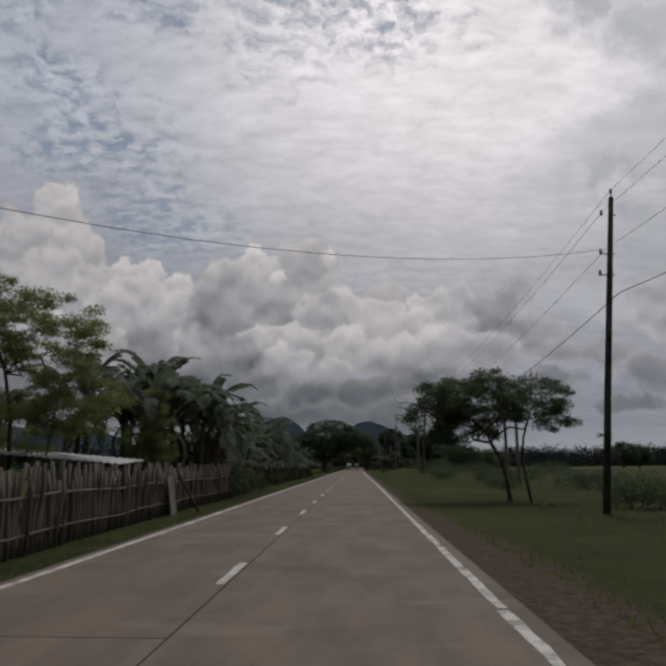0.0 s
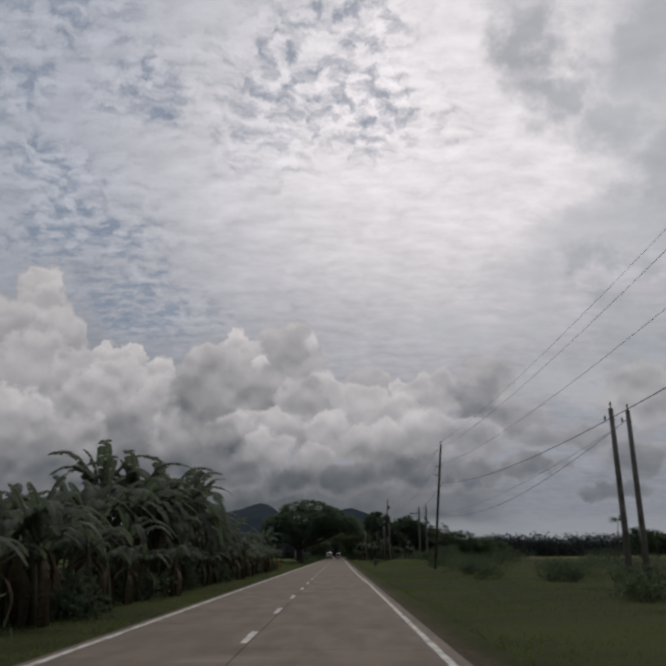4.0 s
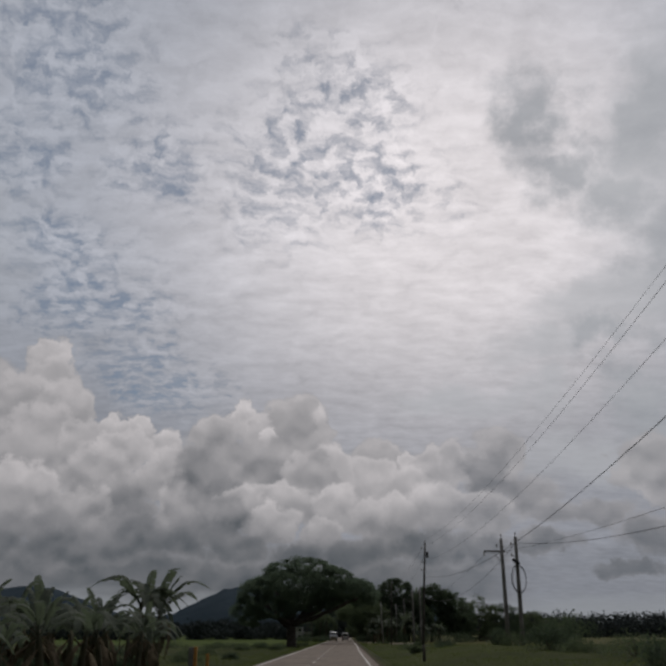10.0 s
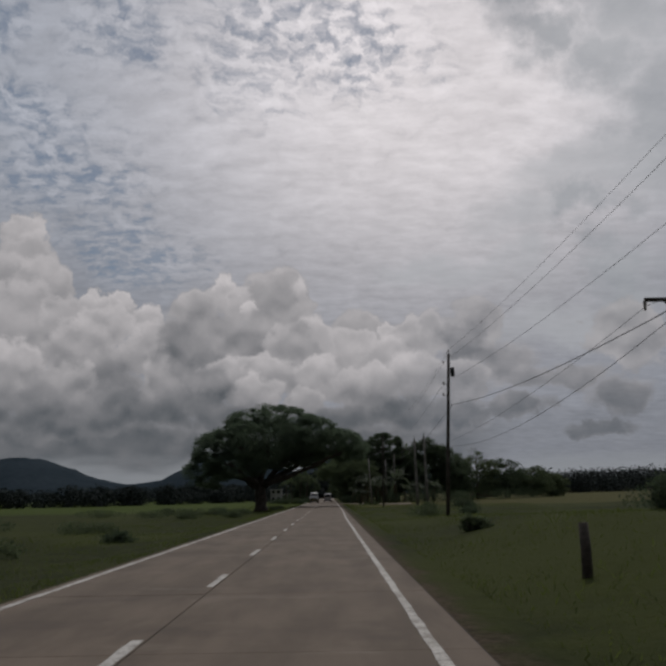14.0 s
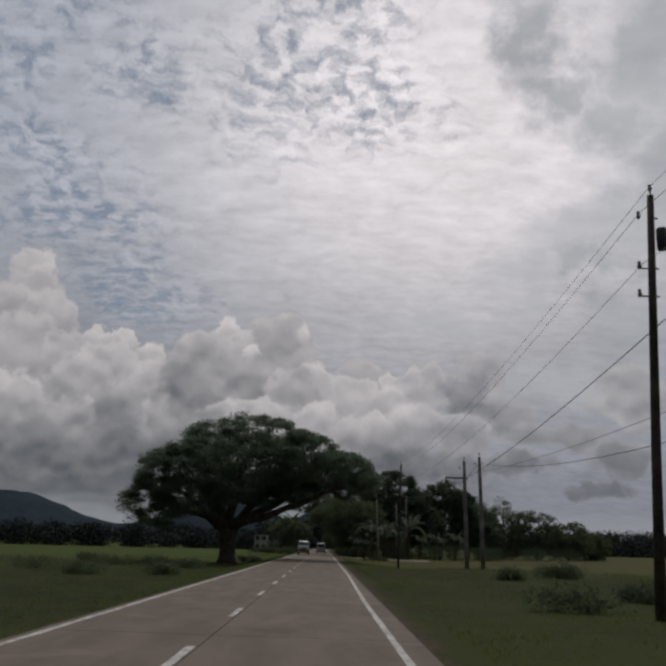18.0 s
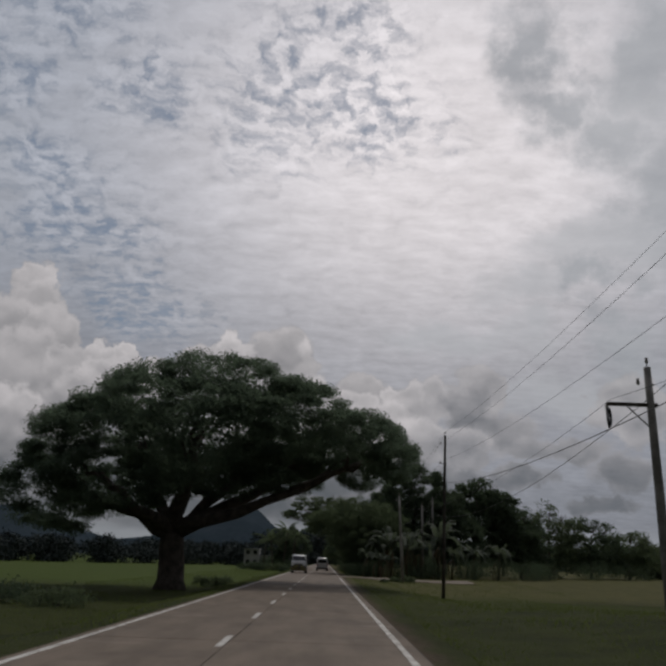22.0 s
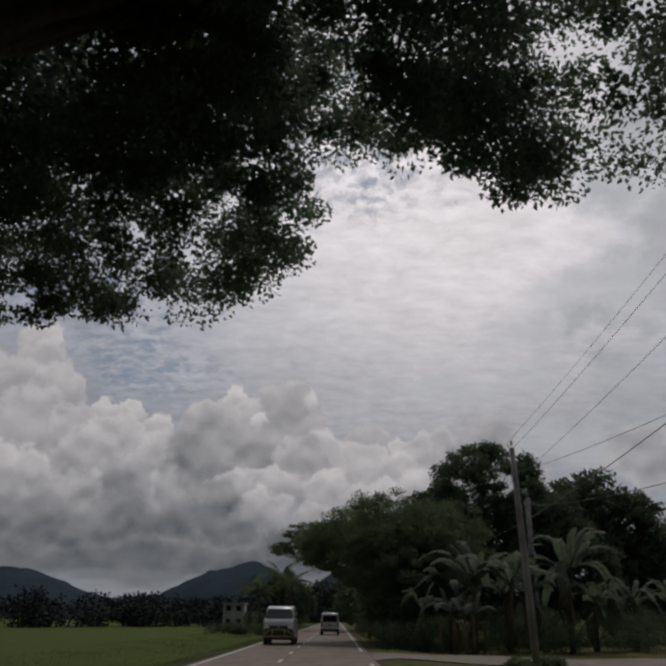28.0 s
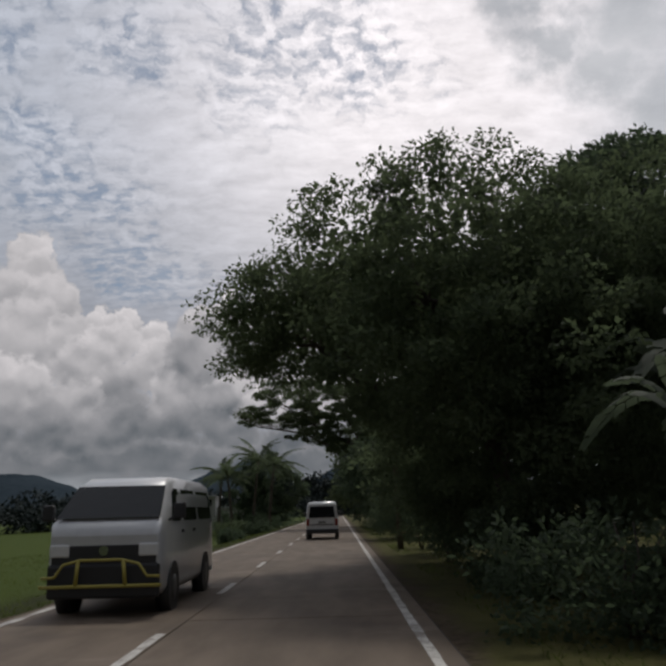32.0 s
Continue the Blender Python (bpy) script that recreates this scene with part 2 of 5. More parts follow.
    tone = calc(t, "MULTIPLY_ADD", calc(t, "SUBTRACT", 0.24, tone), calc(t, "MULTIPLY", base, calc(t, "SUBTRACT", 1.0, body)), tone)
    body = calc(t, "MAXIMUM", body, calc(t, "MULTIPLY", base, smooth(t, az, 9.0, 14.0, 1.0, 0.35)))
    tone = calc(t, "ADD", tone, bumps)
    tone = calc(t, "MULTIPLY", tone, smooth(t, calc(t, "ADD", el, calc(t, "MULTIPLY", bumps, 4.0)), 3.0, 11.0, 0.42, 1.0), None, True)
    cumulus = blend(t, tone, (0.066, 0.078, 0.090), (0.66, 0.625, 0.635))
    sky = blend(t, calc(t, "MULTIPLY", body, smooth(t, az, 3.0, 10.0, 0.97, 0.74)), sky, cumulus)
    # pale strip over the horizon
    haze = smooth(t, calc(t, "ADD", el, calc(t, "MULTIPLY", calc(t, "SUBTRACT", grain(t, vcalc(t, "MULTIPLY", way, (1.0, 1.0, 4.0)), 7.0, 4.0), 0.5), 3.0)), 3.0, 1.6)
    sky = blend(t, calc(t, "MULTIPLY", haze, 0.75), sky, (0.27, 0.285, 0.305))
    # clouds are dimmer away from the sun
    s = (math.sin(radians(SUN_AZ)) * 0.8, math.cos(radians(SUN_AZ)) * 0.8, 0.6)
    side = smooth(t, vcalc(t, "DOT_PRODUCT", way, s, 1), -0.2, 0.75, 0.34, 1.0)
    sky = blend(t, 1.0, sky, vec3(t, side, side, side), "MULTIPLY")
    bg = t.nodes.new("ShaderNodeBackground")
    t.links.new(sky, bg.inputs[0])
    t.links.new(bg.outputs[0], t.nodes.new("ShaderNodeOutputWorld").inputs[0])


cloudy_sky(wt)
sun = new("sun", bpy.data.lights.new("sun", "SUN"))
sun.data.energy, sun.data.angle, sun.data.color = 1.0, radians(9.0), (1.0, 0.95, 0.88)
sun.matrix_world = look((0, 0, 60), Vector((0, 0, 60)) - Vector((math.sin(radians(SUN_AZ)) * math.cos(radians(SUN_EL)), math.cos(radians(SUN_AZ)) * math.cos(radians(SUN_EL)), math.sin(radians(SUN_EL)))))


# ---------------------------------------------------------------- materials
def material(name, dark, light, scale=3.0, rough=0.85, bump=0.3, fine=40.0, metal=0.0, by="", clear=0.0, spec=0.3, thru=1.15):
    """Two tones mixed by coarse and fine grain; by: 'object' or 'island' adds a tone of its own to each piece."""
    m = bpy.data.materials.new(name)
    m.use_nodes = True
    t = m.node_tree
    p = t.nodes["Principled BSDF"]
    pos = t.nodes.new("ShaderNodeNewGeometry").outputs["Position"]
    f = calc(t, "ADD", calc(t, "MULTIPLY", grain(t, pos, scale, 5.0, 0.6), 0.65), calc(t, "MULTIPLY", grain(t, pos, fine, 3.0, 0.6), 0.35))
    f = smooth(t, f, 0.33, 0.67)
    if by == "object":
        f = calc(t, "ADD", calc(t, "MULTIPLY", f, 0.55), calc(t, "MULTIPLY", t.nodes.new("ShaderNodeObjectInfo").outputs["Random"], 0.45))
    elif by == "island":
        f = calc(t, "ADD", calc(t, "MULTIPLY", f, 0.4), calc(t, "MULTIPLY", t.nodes.new("ShaderNodeNewGeometry").outputs["Random Per Island"], 0.6))
    t.links.new(blend(t, f, dark, light), p.inputs["Base Color"])
    p.inputs["Roughness"].default_value, p.inputs["Metallic"].default_value = rough, metal
    p.inputs["Specular IOR Level"].default_value = spec
    if clear:
        p.inputs["Subsurface Weight"].default_value = 0.0
        tr = t.nodes.new("ShaderNodeBsdfTranslucent")
        tr.inputs[0].default_value = (light[0] * 1.2 * thru, light[1] * 1.3 * thru, light[2] * 1.12 * thru, 1)
        mix = t.nodes.new("ShaderNodeMixShader")
        mix.inputs[0].default_value = clear
        t.links.new(p.outputs[0], mix.inputs[1])
        t.links.new(tr.outputs[0], mix.inputs[2])
        t.links.new(mix.outputs[0], t.nodes["Material Output"].inputs[0])
    if bump:
        b = t.nodes.new("ShaderNodeBump")
        b.inputs["Strength"].default_value, b.inputs["Distance"].default_value = bump, 0.02
        t.links.new(grain(t, pos, fine, 4.0, 0.65), b.inputs["Height"])
        t.links.new(b.outputs[0], p.inputs["Normal"])
    return m


def ground_material():
    """Grass with dry and dark patches, and bare reddish soil beside the carriageway."""
    m = bpy.data.materials.new("grass_ground")
    m.use_nodes = True
    t = m.node_tree
    p = t.nodes["Principled BSDF"]
    pos = t.nodes.new("ShaderNodeNewGeometry").outputs["Position"]
    sep = t.nodes.new("ShaderNodeSeparateXYZ")
    t.links.new(pos, sep.inputs[0])
    big, mid, small = grain(t, pos, 0.06, 5.0, 0.6), grain(t, pos, 0.7, 5.0, 0.65), grain(t, pos, 9.0, 4.0, 0.7)
    c = blend(t, smooth(t, mid, 0.35, 0.68), (0.020, 0.026, 0.007), (0.038, 0.045, 0.011))
    c = blend(t, smooth(t, big, 0.42, 0.62), c, (0.043, 0.052, 0.011))
    field = calc(t, "MULTIPLY", smooth(t, sep.outputs[0], -6.0, -9.0), smooth(t, sep.outputs[1], 214.0, 240.0))
    c = blend(t, calc(t, "MULTIPLY", field, 0.8), c, (0.058, 0.086, 0.012))
    c = blend(t, smooth(t, small, 0.52, 0.75, 0.0, 0.45), c, (0.070, 0.062, 0.026))
    c = blend(t, smooth(t, small, 0.45, 0.25, 0.0, 0.55), c, (0.010, 0.014, 0.005))
    dry = calc(t, "MULTIPLY", smooth(t, sep.outputs[0], 1.2, 2.0), smooth(t, sep.outputs[1], 226.0, 236.0))
    c = blend(t, calc(t, "MULTIPLY", dry, smooth(t, mid, 0.30, 0.60, 0.45, 0.9)), c, (0.088, 0.082, 0.030))
    soil = blend(t, smooth(t, small, 0.3, 0.7), (0.045, 0.030, 0.022), (0.110, 0.080, 0.060))
    wob = calc(t, "MULTIPLY", calc(t, "SUBTRACT", mid, 0.5), 2.2)
    right = calc(t, "MULTIPLY", smooth(t, calc(t, "ADD", sep.outputs[0], calc(t, "ADD", calc(t, "MULTIPLY", wob, 0.6), smooth(t, sep.outputs[1], 18.0, 36.0, -0.9, 0.0))), 2.1, 1.5), smooth(t, sep.outputs[0], 1.2, 1.3))
    left = smooth(t, calc(t, "ADD", sep.outputs[0], calc(t, "MULTIPLY", wob, 0.5)), -4.75, -4.45)
    left = calc(t, "MULTIPLY", left, smooth(t, sep.outputs[0], -4.1, -4.2))
    far = smooth(t, sep.outputs[1], 235.0, 250.0, 0.25, 1.0)
    c = blend(t, calc(t, "MAXIMUM", calc(t, "MULTIPLY", right, 0.85), calc(t, "MULTIPLY", left, far), None, True), c, soil)
    t.links.new(c, p.inputs["Base Color"])
    p.inputs["Roughness"].default_value = 0.95
    p.inputs["Specular IOR Level"].default_value = 0.1
    b = t.nodes.new("ShaderNodeBump")
    b.inputs["Strength"].default_value, b.inputs["Distance"].default_value = 0.9, 0.12
    t.links.new(calc(t, "ADD", mid, calc(t, "MULTIPLY", small, 0.4)), b.inputs["Height"])
    t.links.new(b.outputs[0], p.inputs["Normal"])
    return m


def road_material():
    """Worn concrete: a tone for each slab, tyre tracks, stains, fine speckle."""
    m = bpy.data.materials.new("road_concrete")
    m.use_nodes = True
    t = m.node_tree
    p = t.nodes["Principled BSDF"]
    pos = t.nodes.new("ShaderNodeNewGeometry").outputs["Position"]
    own = t.nodes.new("ShaderNodeObjectInfo").outputs["Random"]
    long = vcalc(t, "MULTIPLY", pos, (1.0, 0.22, 1.0))
    stain, streak, speck = grain(t, pos, 0.5, 6.0, 0.6), grain(t, long, 1.6, 5.0, 0.6), grain(t, pos, 45.0, 3.0, 0.7)
    c = blend(t, smooth(t, streak, 0.3, 0.7), (0.110, 0.083, 0.060), (0.178, 0.136, 0.101))
    c = blend(t, calc(t, "MULTIPLY", own, 0.40), c, (0.128, 0.096, 0.070))
    c = blend(t, smooth(t, stain, 0.5, 0.72, 0.0, 0.55), c, (0.070, 0.053, 0.040))
    scuff = grain(t, vcalc(t, "MULTIPLY", pos, (0.45, 0.9, 1.0)), 0.8, 7.0, 0.66)
    c = blend(t, smooth(t, scuff, 0.56, 0.72, 0.0, 0.6), c, (0.235, 0.190, 0.150))
    c = blend(t, smooth(t, speck, 0.55, 0.8, 0.0, 0.35), c, (0.18, 0.152, 0.125))
    t.links.new(c, p.inputs["Base Color"])
    p.inputs["Roughness"].default_value = 0.75
    p.inputs["Specular IOR Level"].default_value = 0.25
    b = t.nodes.new("ShaderNodeBump")
    b.inputs["Strength"].default_value, b.inputs["Distance"].default_value = 0.25, 0.01
    t.links.new(speck, b.inputs["Height"])
    t.links.new(b.outputs[0], p.inputs["Normal"])
    return m


def paint_material():
    m = bpy.data.materials.new("worn_road_paint")
    m.use_nodes = True
    t = m.node_tree
    p = t.nodes["Principled BSDF"]
    pos = t.nodes.new("ShaderNodeNewGeometry").outputs["Position"]
    f = smooth(t, calc(t, "ADD", calc(t, "MULTIPLY", grain(t, pos, 2.2, 6.0, 0.7), 0.7), calc(t, "MULTIPLY", grain(t, pos, 30.0, 3.0), 0.3)), 0.40, 0.56)
    t.links.new(blend(t, f, (0.25, 0.22, 0.19), (0.56, 0.54, 0.50)), p.inputs["Base Color"])
    p.inputs["Roughness"].default_value = 0.7
    return m


def plain(name, colour, rough=0.5, metal=0.0, spec=0.5, emit=0.0, coat=0.0):
    m = bpy.data.materials.new(name)
    m.use_nodes = True
    t = m.node_tree
    p = t.nodes["Principled BSDF"]
    pos = t.nodes.new("ShaderNodeNewGeometry").outputs["Position"]
    dirt = smooth(t, grain(t, pos, 5.0, 5.0, 0.65), 0.45, 0.75, 0.0, 0.25)
    t.links.new(blend(t, dirt, colour, tuple(v * 0.6 + 0.02 for v in colour)), p.inputs["Base Color"])
    p.inputs["Roughness"].default_value, p.inputs["Metallic"].default_value = rough, metal
    p.inputs["Specular IOR Level"].default_value, p.inputs["Coat Weight"].default_value = spec, coat
    return m


GRASS = ground_material()
ROAD = road_material()
PAINT = paint_material()
BLADES = material("grass_blades", (0.044, 0.057, 0.018), (0.078, 0.091, 0.028), 0.5, 0.8, 0, 6.0, by="island", clear=0.6, thru=1.3)
SEALANT = plain("joint_sealant", (0.035, 0.030, 0.027), 0.9)
BARK = material("bark", (0.045, 0.038, 0.032), (0.125, 0.106, 0.088), 2.5, 0.95, 0.9, 14.0)
PALE_BARK = material("pale_bark", (0.050, 0.040, 0.030), (0.135, 0.115, 0.090), 3.0, 0.95, 0.7, 18.0)
ACACIA_LEAF = material("rain_tree_leaves", (0.038, 0.052, 0.040), (0.066, 0.082, 0.062), 0.35, 0.75, 0, 3.0, by="island", clear=0.68, spec=0.12, thru=1.6)
DARK_LEAF = material("dark_leaves", (0.037, 0.051, 0.034), (0.083, 0.106, 0.068), 0.5, 0.8, 0, 4.0, by="island", clear=0.35, spec=0.1)
MID_LEAF = material("mid_green_leaves", (0.046, 0.062, 0.038), (0.102, 0.122, 0.072), 0.6, 0.8, 0, 4.0, by="island", clear=0.45, spec=0.1)
LIGHT_LEAF = material("light_green_leaves", (0.060, 0.074, 0.028), (0.185, 0.195, 0.080), 0.8, 0.6, 0, 4.0, by="island", clear=0.5)
# far trees: distance haze put into the leaf colour, bluish and low in contrast
HAZY_LEAF = material("hazy_distant_leaves", (0.028, 0.038, 0.036), (0.036, 0.047, 0.043), 0.05, 0.9, 0, 0.5, by="island")
BANANA_LEAF = material("banana_leaf", (0.030, 0.040, 0.030), (0.118, 0.136, 0.098), 1.6, 0.72, 0.4, 9.0, by="object", clear=0.32, spec=0.18)
DRY_LEAF = material("dry_banana_leaf", (0.050, 0.036, 0.020), (0.155, 0.120, 0.070), 2.0, 0.9, 0.5, 12.0, by="object")
RED_LEAF = material("reddish_leaves", (0.060, 0.020, 0.010), (0.160, 0.050, 0.025), 1.0, 0.6, 0, 6.0, by="island", clear=0.1)
STEM = material("banana_stem", (0.035, 0.036, 0.018), (0.110, 0.098, 0.052), 3.0, 0.7, 0.5, 16.0, by="object")
# blue of the air's haze is painted into the hills' dark green
HAZY_HILL = material("hazy_wooded_hill", (0.028, 0.040, 0.050), (0.044, 0.058, 0.070), 0.004, 1.0, 0, 0.05, spec=0.0)
WOOD_POLE = material("tarred_timber", (0.035, 0.030, 0.026), (0.110, 0.094, 0.078), 1.5, 0.9, 0.6, 20.0)
CONCRETE = material("weathered_concrete", (0.14, 0.13, 0.115), (0.30, 0.285, 0.26), 1.5, 0.9, 0.5, 25.0)
STEEL = plain("galvanised_steel", (0.16, 0.16, 0.16), 0.45, 0.7)
BLACK = plain("black_rubber", (0.018, 0.018, 0.018), 0.6)
CABLE = plain("cable_sheath", (0.020, 0.020, 0.021), 0.5)
PORCELAIN = plain("porcelain", (0.30, 0.27, 0.24), 0.3)
BAMBOO = material("weathered_bamboo", (0.070, 0.055, 0.045), (0.210, 0.172, 0.142), 1.5, 0.85, 0.5, 25.0, by="object")
TIN = material("corrugated_iron", (0.24, 0.245, 0.25), (0.46, 0.46, 0.46), 1.2, 0.5, 0.2, 18.0, metal=0.3)
YELLOW = material("faded_yellow_paint", (0.34, 0.15, 0.035), (0.58, 0.29, 0.07), 4.0, 0.7, 0.2, 30.0)
CAR_WHITE = plain("white_car_paint", (0.62, 0.62, 0.61), 0.28, 0.0, 0.5, coat=0.5)
CAR_GREY = plain("silver_white_paint", (0.60, 0.605, 0.61), 0.3, 0.1, 0.5, coat=0.5)
BAR_YELLOW = plain("yellow_enamel", (0.40, 0.34, 0.07), 0.45)
GLASS = plain("tinted_glass", (0.012, 0.013, 0.014), 0.10, 0.0, 0.12)
TAIL_RED = plain("red_lens", (0.22, 0.018, 0.012), 0.2)
LENS = plain("clear_lens", (0.70, 0.70, 0.69), 0.12)
TRIM = plain("dark_plastic", (0.028, 0.028, 0.029), 0.55)
CHROME = plain("chrome", (0.5, 0.5, 0.5), 0.15, 1.0)
PLATE = plain("licence_plate", (0.40, 0.40, 0.37), 0.5)
WALL = material("rendered_wall", (0.30, 0.29, 0.27), (0.48, 0.47, 0.44), 0.8, 0.9, 0.3, 12.0)
DRIVE = material("pale_concrete", (0.130, 0.103, 0.078), (0.215, 0.175, 0.138), 0.8, 0.85, 0.4, 20.0)
THATCH = material("thatch", (0.05, 0.040, 0.028), (0.14, 0.115, 0.08), 2.0, 0.95, 0.8, 20.0)


# ---------------------------------------------------------------- builders
def solid(bm, name, mat_):
    me = bpy.data.meshes.new(name)
    bm.to_mesh(me)
    bm.free()
    if mat_ is not None:
        me.materials.append(mat_)
    return me


def part(name, shape, mat_, parent=None, label="", place=None):
    """Links a bmesh or mesh as one object, under parent when given."""
    if isinstance(shape, bmesh.types.BMesh):
        shape = solid(shape, name, mat_)
    elif mat_ is not None and not shape.materials:
        shape.materials.append(mat_)
    ob = new(name, shape)
    ob.parent = parent
    if place is not None:
        ob.matrix_basis = place
    return tagged(ob, label)


def thing(name, x, y, z, label, category, group="", turn=0.0, kind=""):
    ob = new(name)
    ob.empty_display_size = 0.2
    ob.matrix_basis = pose(x, y, z, 0, 0, turn)
    return tagged(ob, label, category, group, kind)


def smooth_faces(me):
    me.polygons.foreach_set("use_smooth", np.ones(len(me.polygons), dtype=bool))
    return me


def block(bm, x0, y0, z0, x1, y1, z1, bevel=0.0):
    r = bmesh.ops.create_cube(bm, size=1)
    for v in r["verts"]:
        v.co = Vector(((x0 + x1) / 2 + v.co.x * (x1 - x0), (y0 + y1) / 2 + v.co.y * (y1 - y0), (z0 + z1) / 2 + v.co.z * (z1 - z0)))
    if bevel:
        edges = list({e for v in r["verts"] for e in v.link_edges})
        bmesh.ops.bevel(bm, geom=edges, offset=bevel, segments=2, affect="EDGES", profile=0.5)
    return bm


def tube(bm, pts, radii, seg=10, cap=True):
    """A tapered round tube through pts."""
    pts = [Vector(p) for p in pts]
    rings = []
    for i, p in enumerate(pts):
        d = (pts[min(i + 1, len(pts) - 1)] - pts[max(i - 1, 0)]).normalized()
        a = d.cross(Vector((0.31, 0.17, 0.93)) if abs(d.z) < 0.9 else Vector((0.95, 0.3, 0.05))).normalized()
        b = d.cross(a)
        r = radii[i] if isinstance(radii, (list, tuple)) else radii
        rings.append([bm.verts.new(p + (a * math.cos(k * math.tau / seg) + b * math.sin(k * math.tau / seg)) * r) for k in range(seg)])
    for u, v in zip(rings, rings[1:]):
        for k in range(seg):
            f = bm.faces.new((u[k], u[(k + 1) % seg], v[(k + 1) % seg], v[k]))
            f.smooth = True
    if cap and seg > 2:
        bm.faces.new(rings[0][::-1])
        bm.faces.new(rings[-1])
    return bm


def quads(name, corners):
    """One mesh of loose quads from an (n, 4, 3) array."""
    n = len(corners)
    me = bpy.data.meshes.new(name)
    me.vertices.add(4 * n)
    me.vertices.foreach_set("co", np.ascontiguousarray(corners, dtype=np.float32).ravel())
    me.loops.add(4 * n)
    me.loops.foreach_set("vertex_index", np.arange(4 * n, dtype=np.int32))
    me.polygons.add(n)
    me.polygons.foreach_set("loop_start", np.arange(0, 4 * n, 4, dtype=np.int32))
    me.update(calc_edges=True)
    return me


def unit(v):
    return v / np.maximum(np.linalg.norm(v, axis=1, keepdims=True), 1e-6)


def foliage(name, masses, count, leaf, clump, seed, clumps=0, flat=0.6, slim=0.5, core=0.5, droop=0.25, fill=0, fill_leaf=0.3, hollow=False):
    """Leaves in many small clumps over the outsides of rounded masses (x, y, z, rx, ry, rz)."""
    rng = np.random.default_rng(seed)
    a = np.array(masses, dtype=float)
    w = (a[:, 3] * a[:, 4] * a[:, 5]) ** (2 / 3)
    m = clumps or max(12, int(w.sum() * 4.5 / clump ** 2))
    who = rng.choice(len(a), m, p=w / w.sum())
    d = unit(rng.normal(size=(m, 3)))
    r = core + (1 - core) * rng.random((m, 1)) ** 0.5
    centre = a[who, :3] + d * r * a[who, 3:]
    if hollow:
        # leaves only round the outside of the whole crown, fewer below
        keep = (d[:, 2] > -0.25) | (rng.random(m) < 0.55)
        for k, q in enumerate(a):
            keep &= (np.linalg.norm((centre - q[:3]) / q[3:], axis=1) > 0.74) | (who == k)
        centre = centre[keep]
        m = len(centre)
    size = clump * rng.uniform(0.55, 1.35, (m, 1))
    pick = rng.integers(0, m, count)
    off = unit(rng.normal(size=(count, 3))) * rng.random((count, 1)) ** 0.45
    off[:, 2] *= flat
    pos = centre[pick] + off * size[pick]
    axis = unit(off * 0.7 + rng.normal(size=(count, 3)) * 0.7 + np.array((0, 0, -droop)))
    side = unit(np.cross(axis, rng.normal(size=(count, 3))))
    length = leaf * rng.uniform(0.6, 1.4, (count, 1))
    half = length * slim * 0.5
    mid = pos + axis * length * 0.45
    c = np.stack([pos, mid + side * half, pos + axis * length, mid - side * half], axis=1)
    if fill:
        # the dense inside of the crown, above the lower third of each mass
        w = w * (a[:, 2] > a[:, 2].mean())
        who = rng.choice(len(a), fill, p=w / w.sum())
        d = unit(rng.normal(size=(fill, 3))) * rng.random((fill, 1)) ** 0.4 * 0.84
        d[:, 2] = np.abs(d[:, 2] + 0.25) - 0.25
        pos = a[who, :3] + d * a[who, 3:]
        axis, side = unit(rng.normal(size=(fill, 3))), unit(rng.normal(size=(fill, 3)))
        far = pos + axis * fill_leaf
        c = np.concatenate([c, np.stack([pos, (pos + far) / 2 + side * fill_leaf * 0.4, far, (pos + far) / 2 - side * fill_leaf * 0.4], axis=1)])
    return quads(name, c)


def limbs(bm, start, ends, r0, r1, rng, kinks=4, wander=0.35, seg=8, sag=0.0):
    """Crooked tapering limbs from start to each end."""
    for e in ends:
        s, e = Vector(start), Vector(e)
        pts, n = [], kinks + 1
        for i in range(n + 1):
            u = i / n
            p = s.lerp(e, u)
            if 0 < i < n:
                p += Vector([rng.uniform(-1, 1) * wander for _ in range(3)])
            p.z -= sag * math.sin(u * math.pi)
            pts.append(p)
        tube(bm, pts, [r0 + (r1 - r0) * (i / n) ** 0.8 for i in range(n + 1)], seg)
    return bm


# ---------------------------------------------------------------- ground and road
def ground_z(x, y):
    """Height of the land: a low bank on both sides of the road, fields beyond."""
    left = np.interp(y, (-50, 105, 125, 170, 330, 420), (-0.12, -0.12, -0.35, -0.55, -0.55, -0.3))
    right = np.interp(y, (-50, 40, 70, 115, 134, 150, 165, 195, 212, 228, 245, 256, 400), (0.1, 0.05, 0.1, 0.55, 0.95, 0.45, 0.0, 0.35, -0.35, -0.75, -0.4, -0.1, 0.0))
    u = np.clip((-4.6 - x) / 3.5, 0, 1)
    v = np.clip((x - 2.2) / 6.0, 0, 1)
    z = -0.035 + left * u * u * (3 - 2 * u) + right * v * v * (3 - 2 * v)
    z += np.clip((x - 25) / 400, 0, 1) * 5.0
    z += 0.06 * np.sin(x * 0.9 + 0.3 * y) * np.clip((np.abs(x + 1.4) - 3.4) / 3, 0, 1) * np.cos(y * 0.37)
    return z


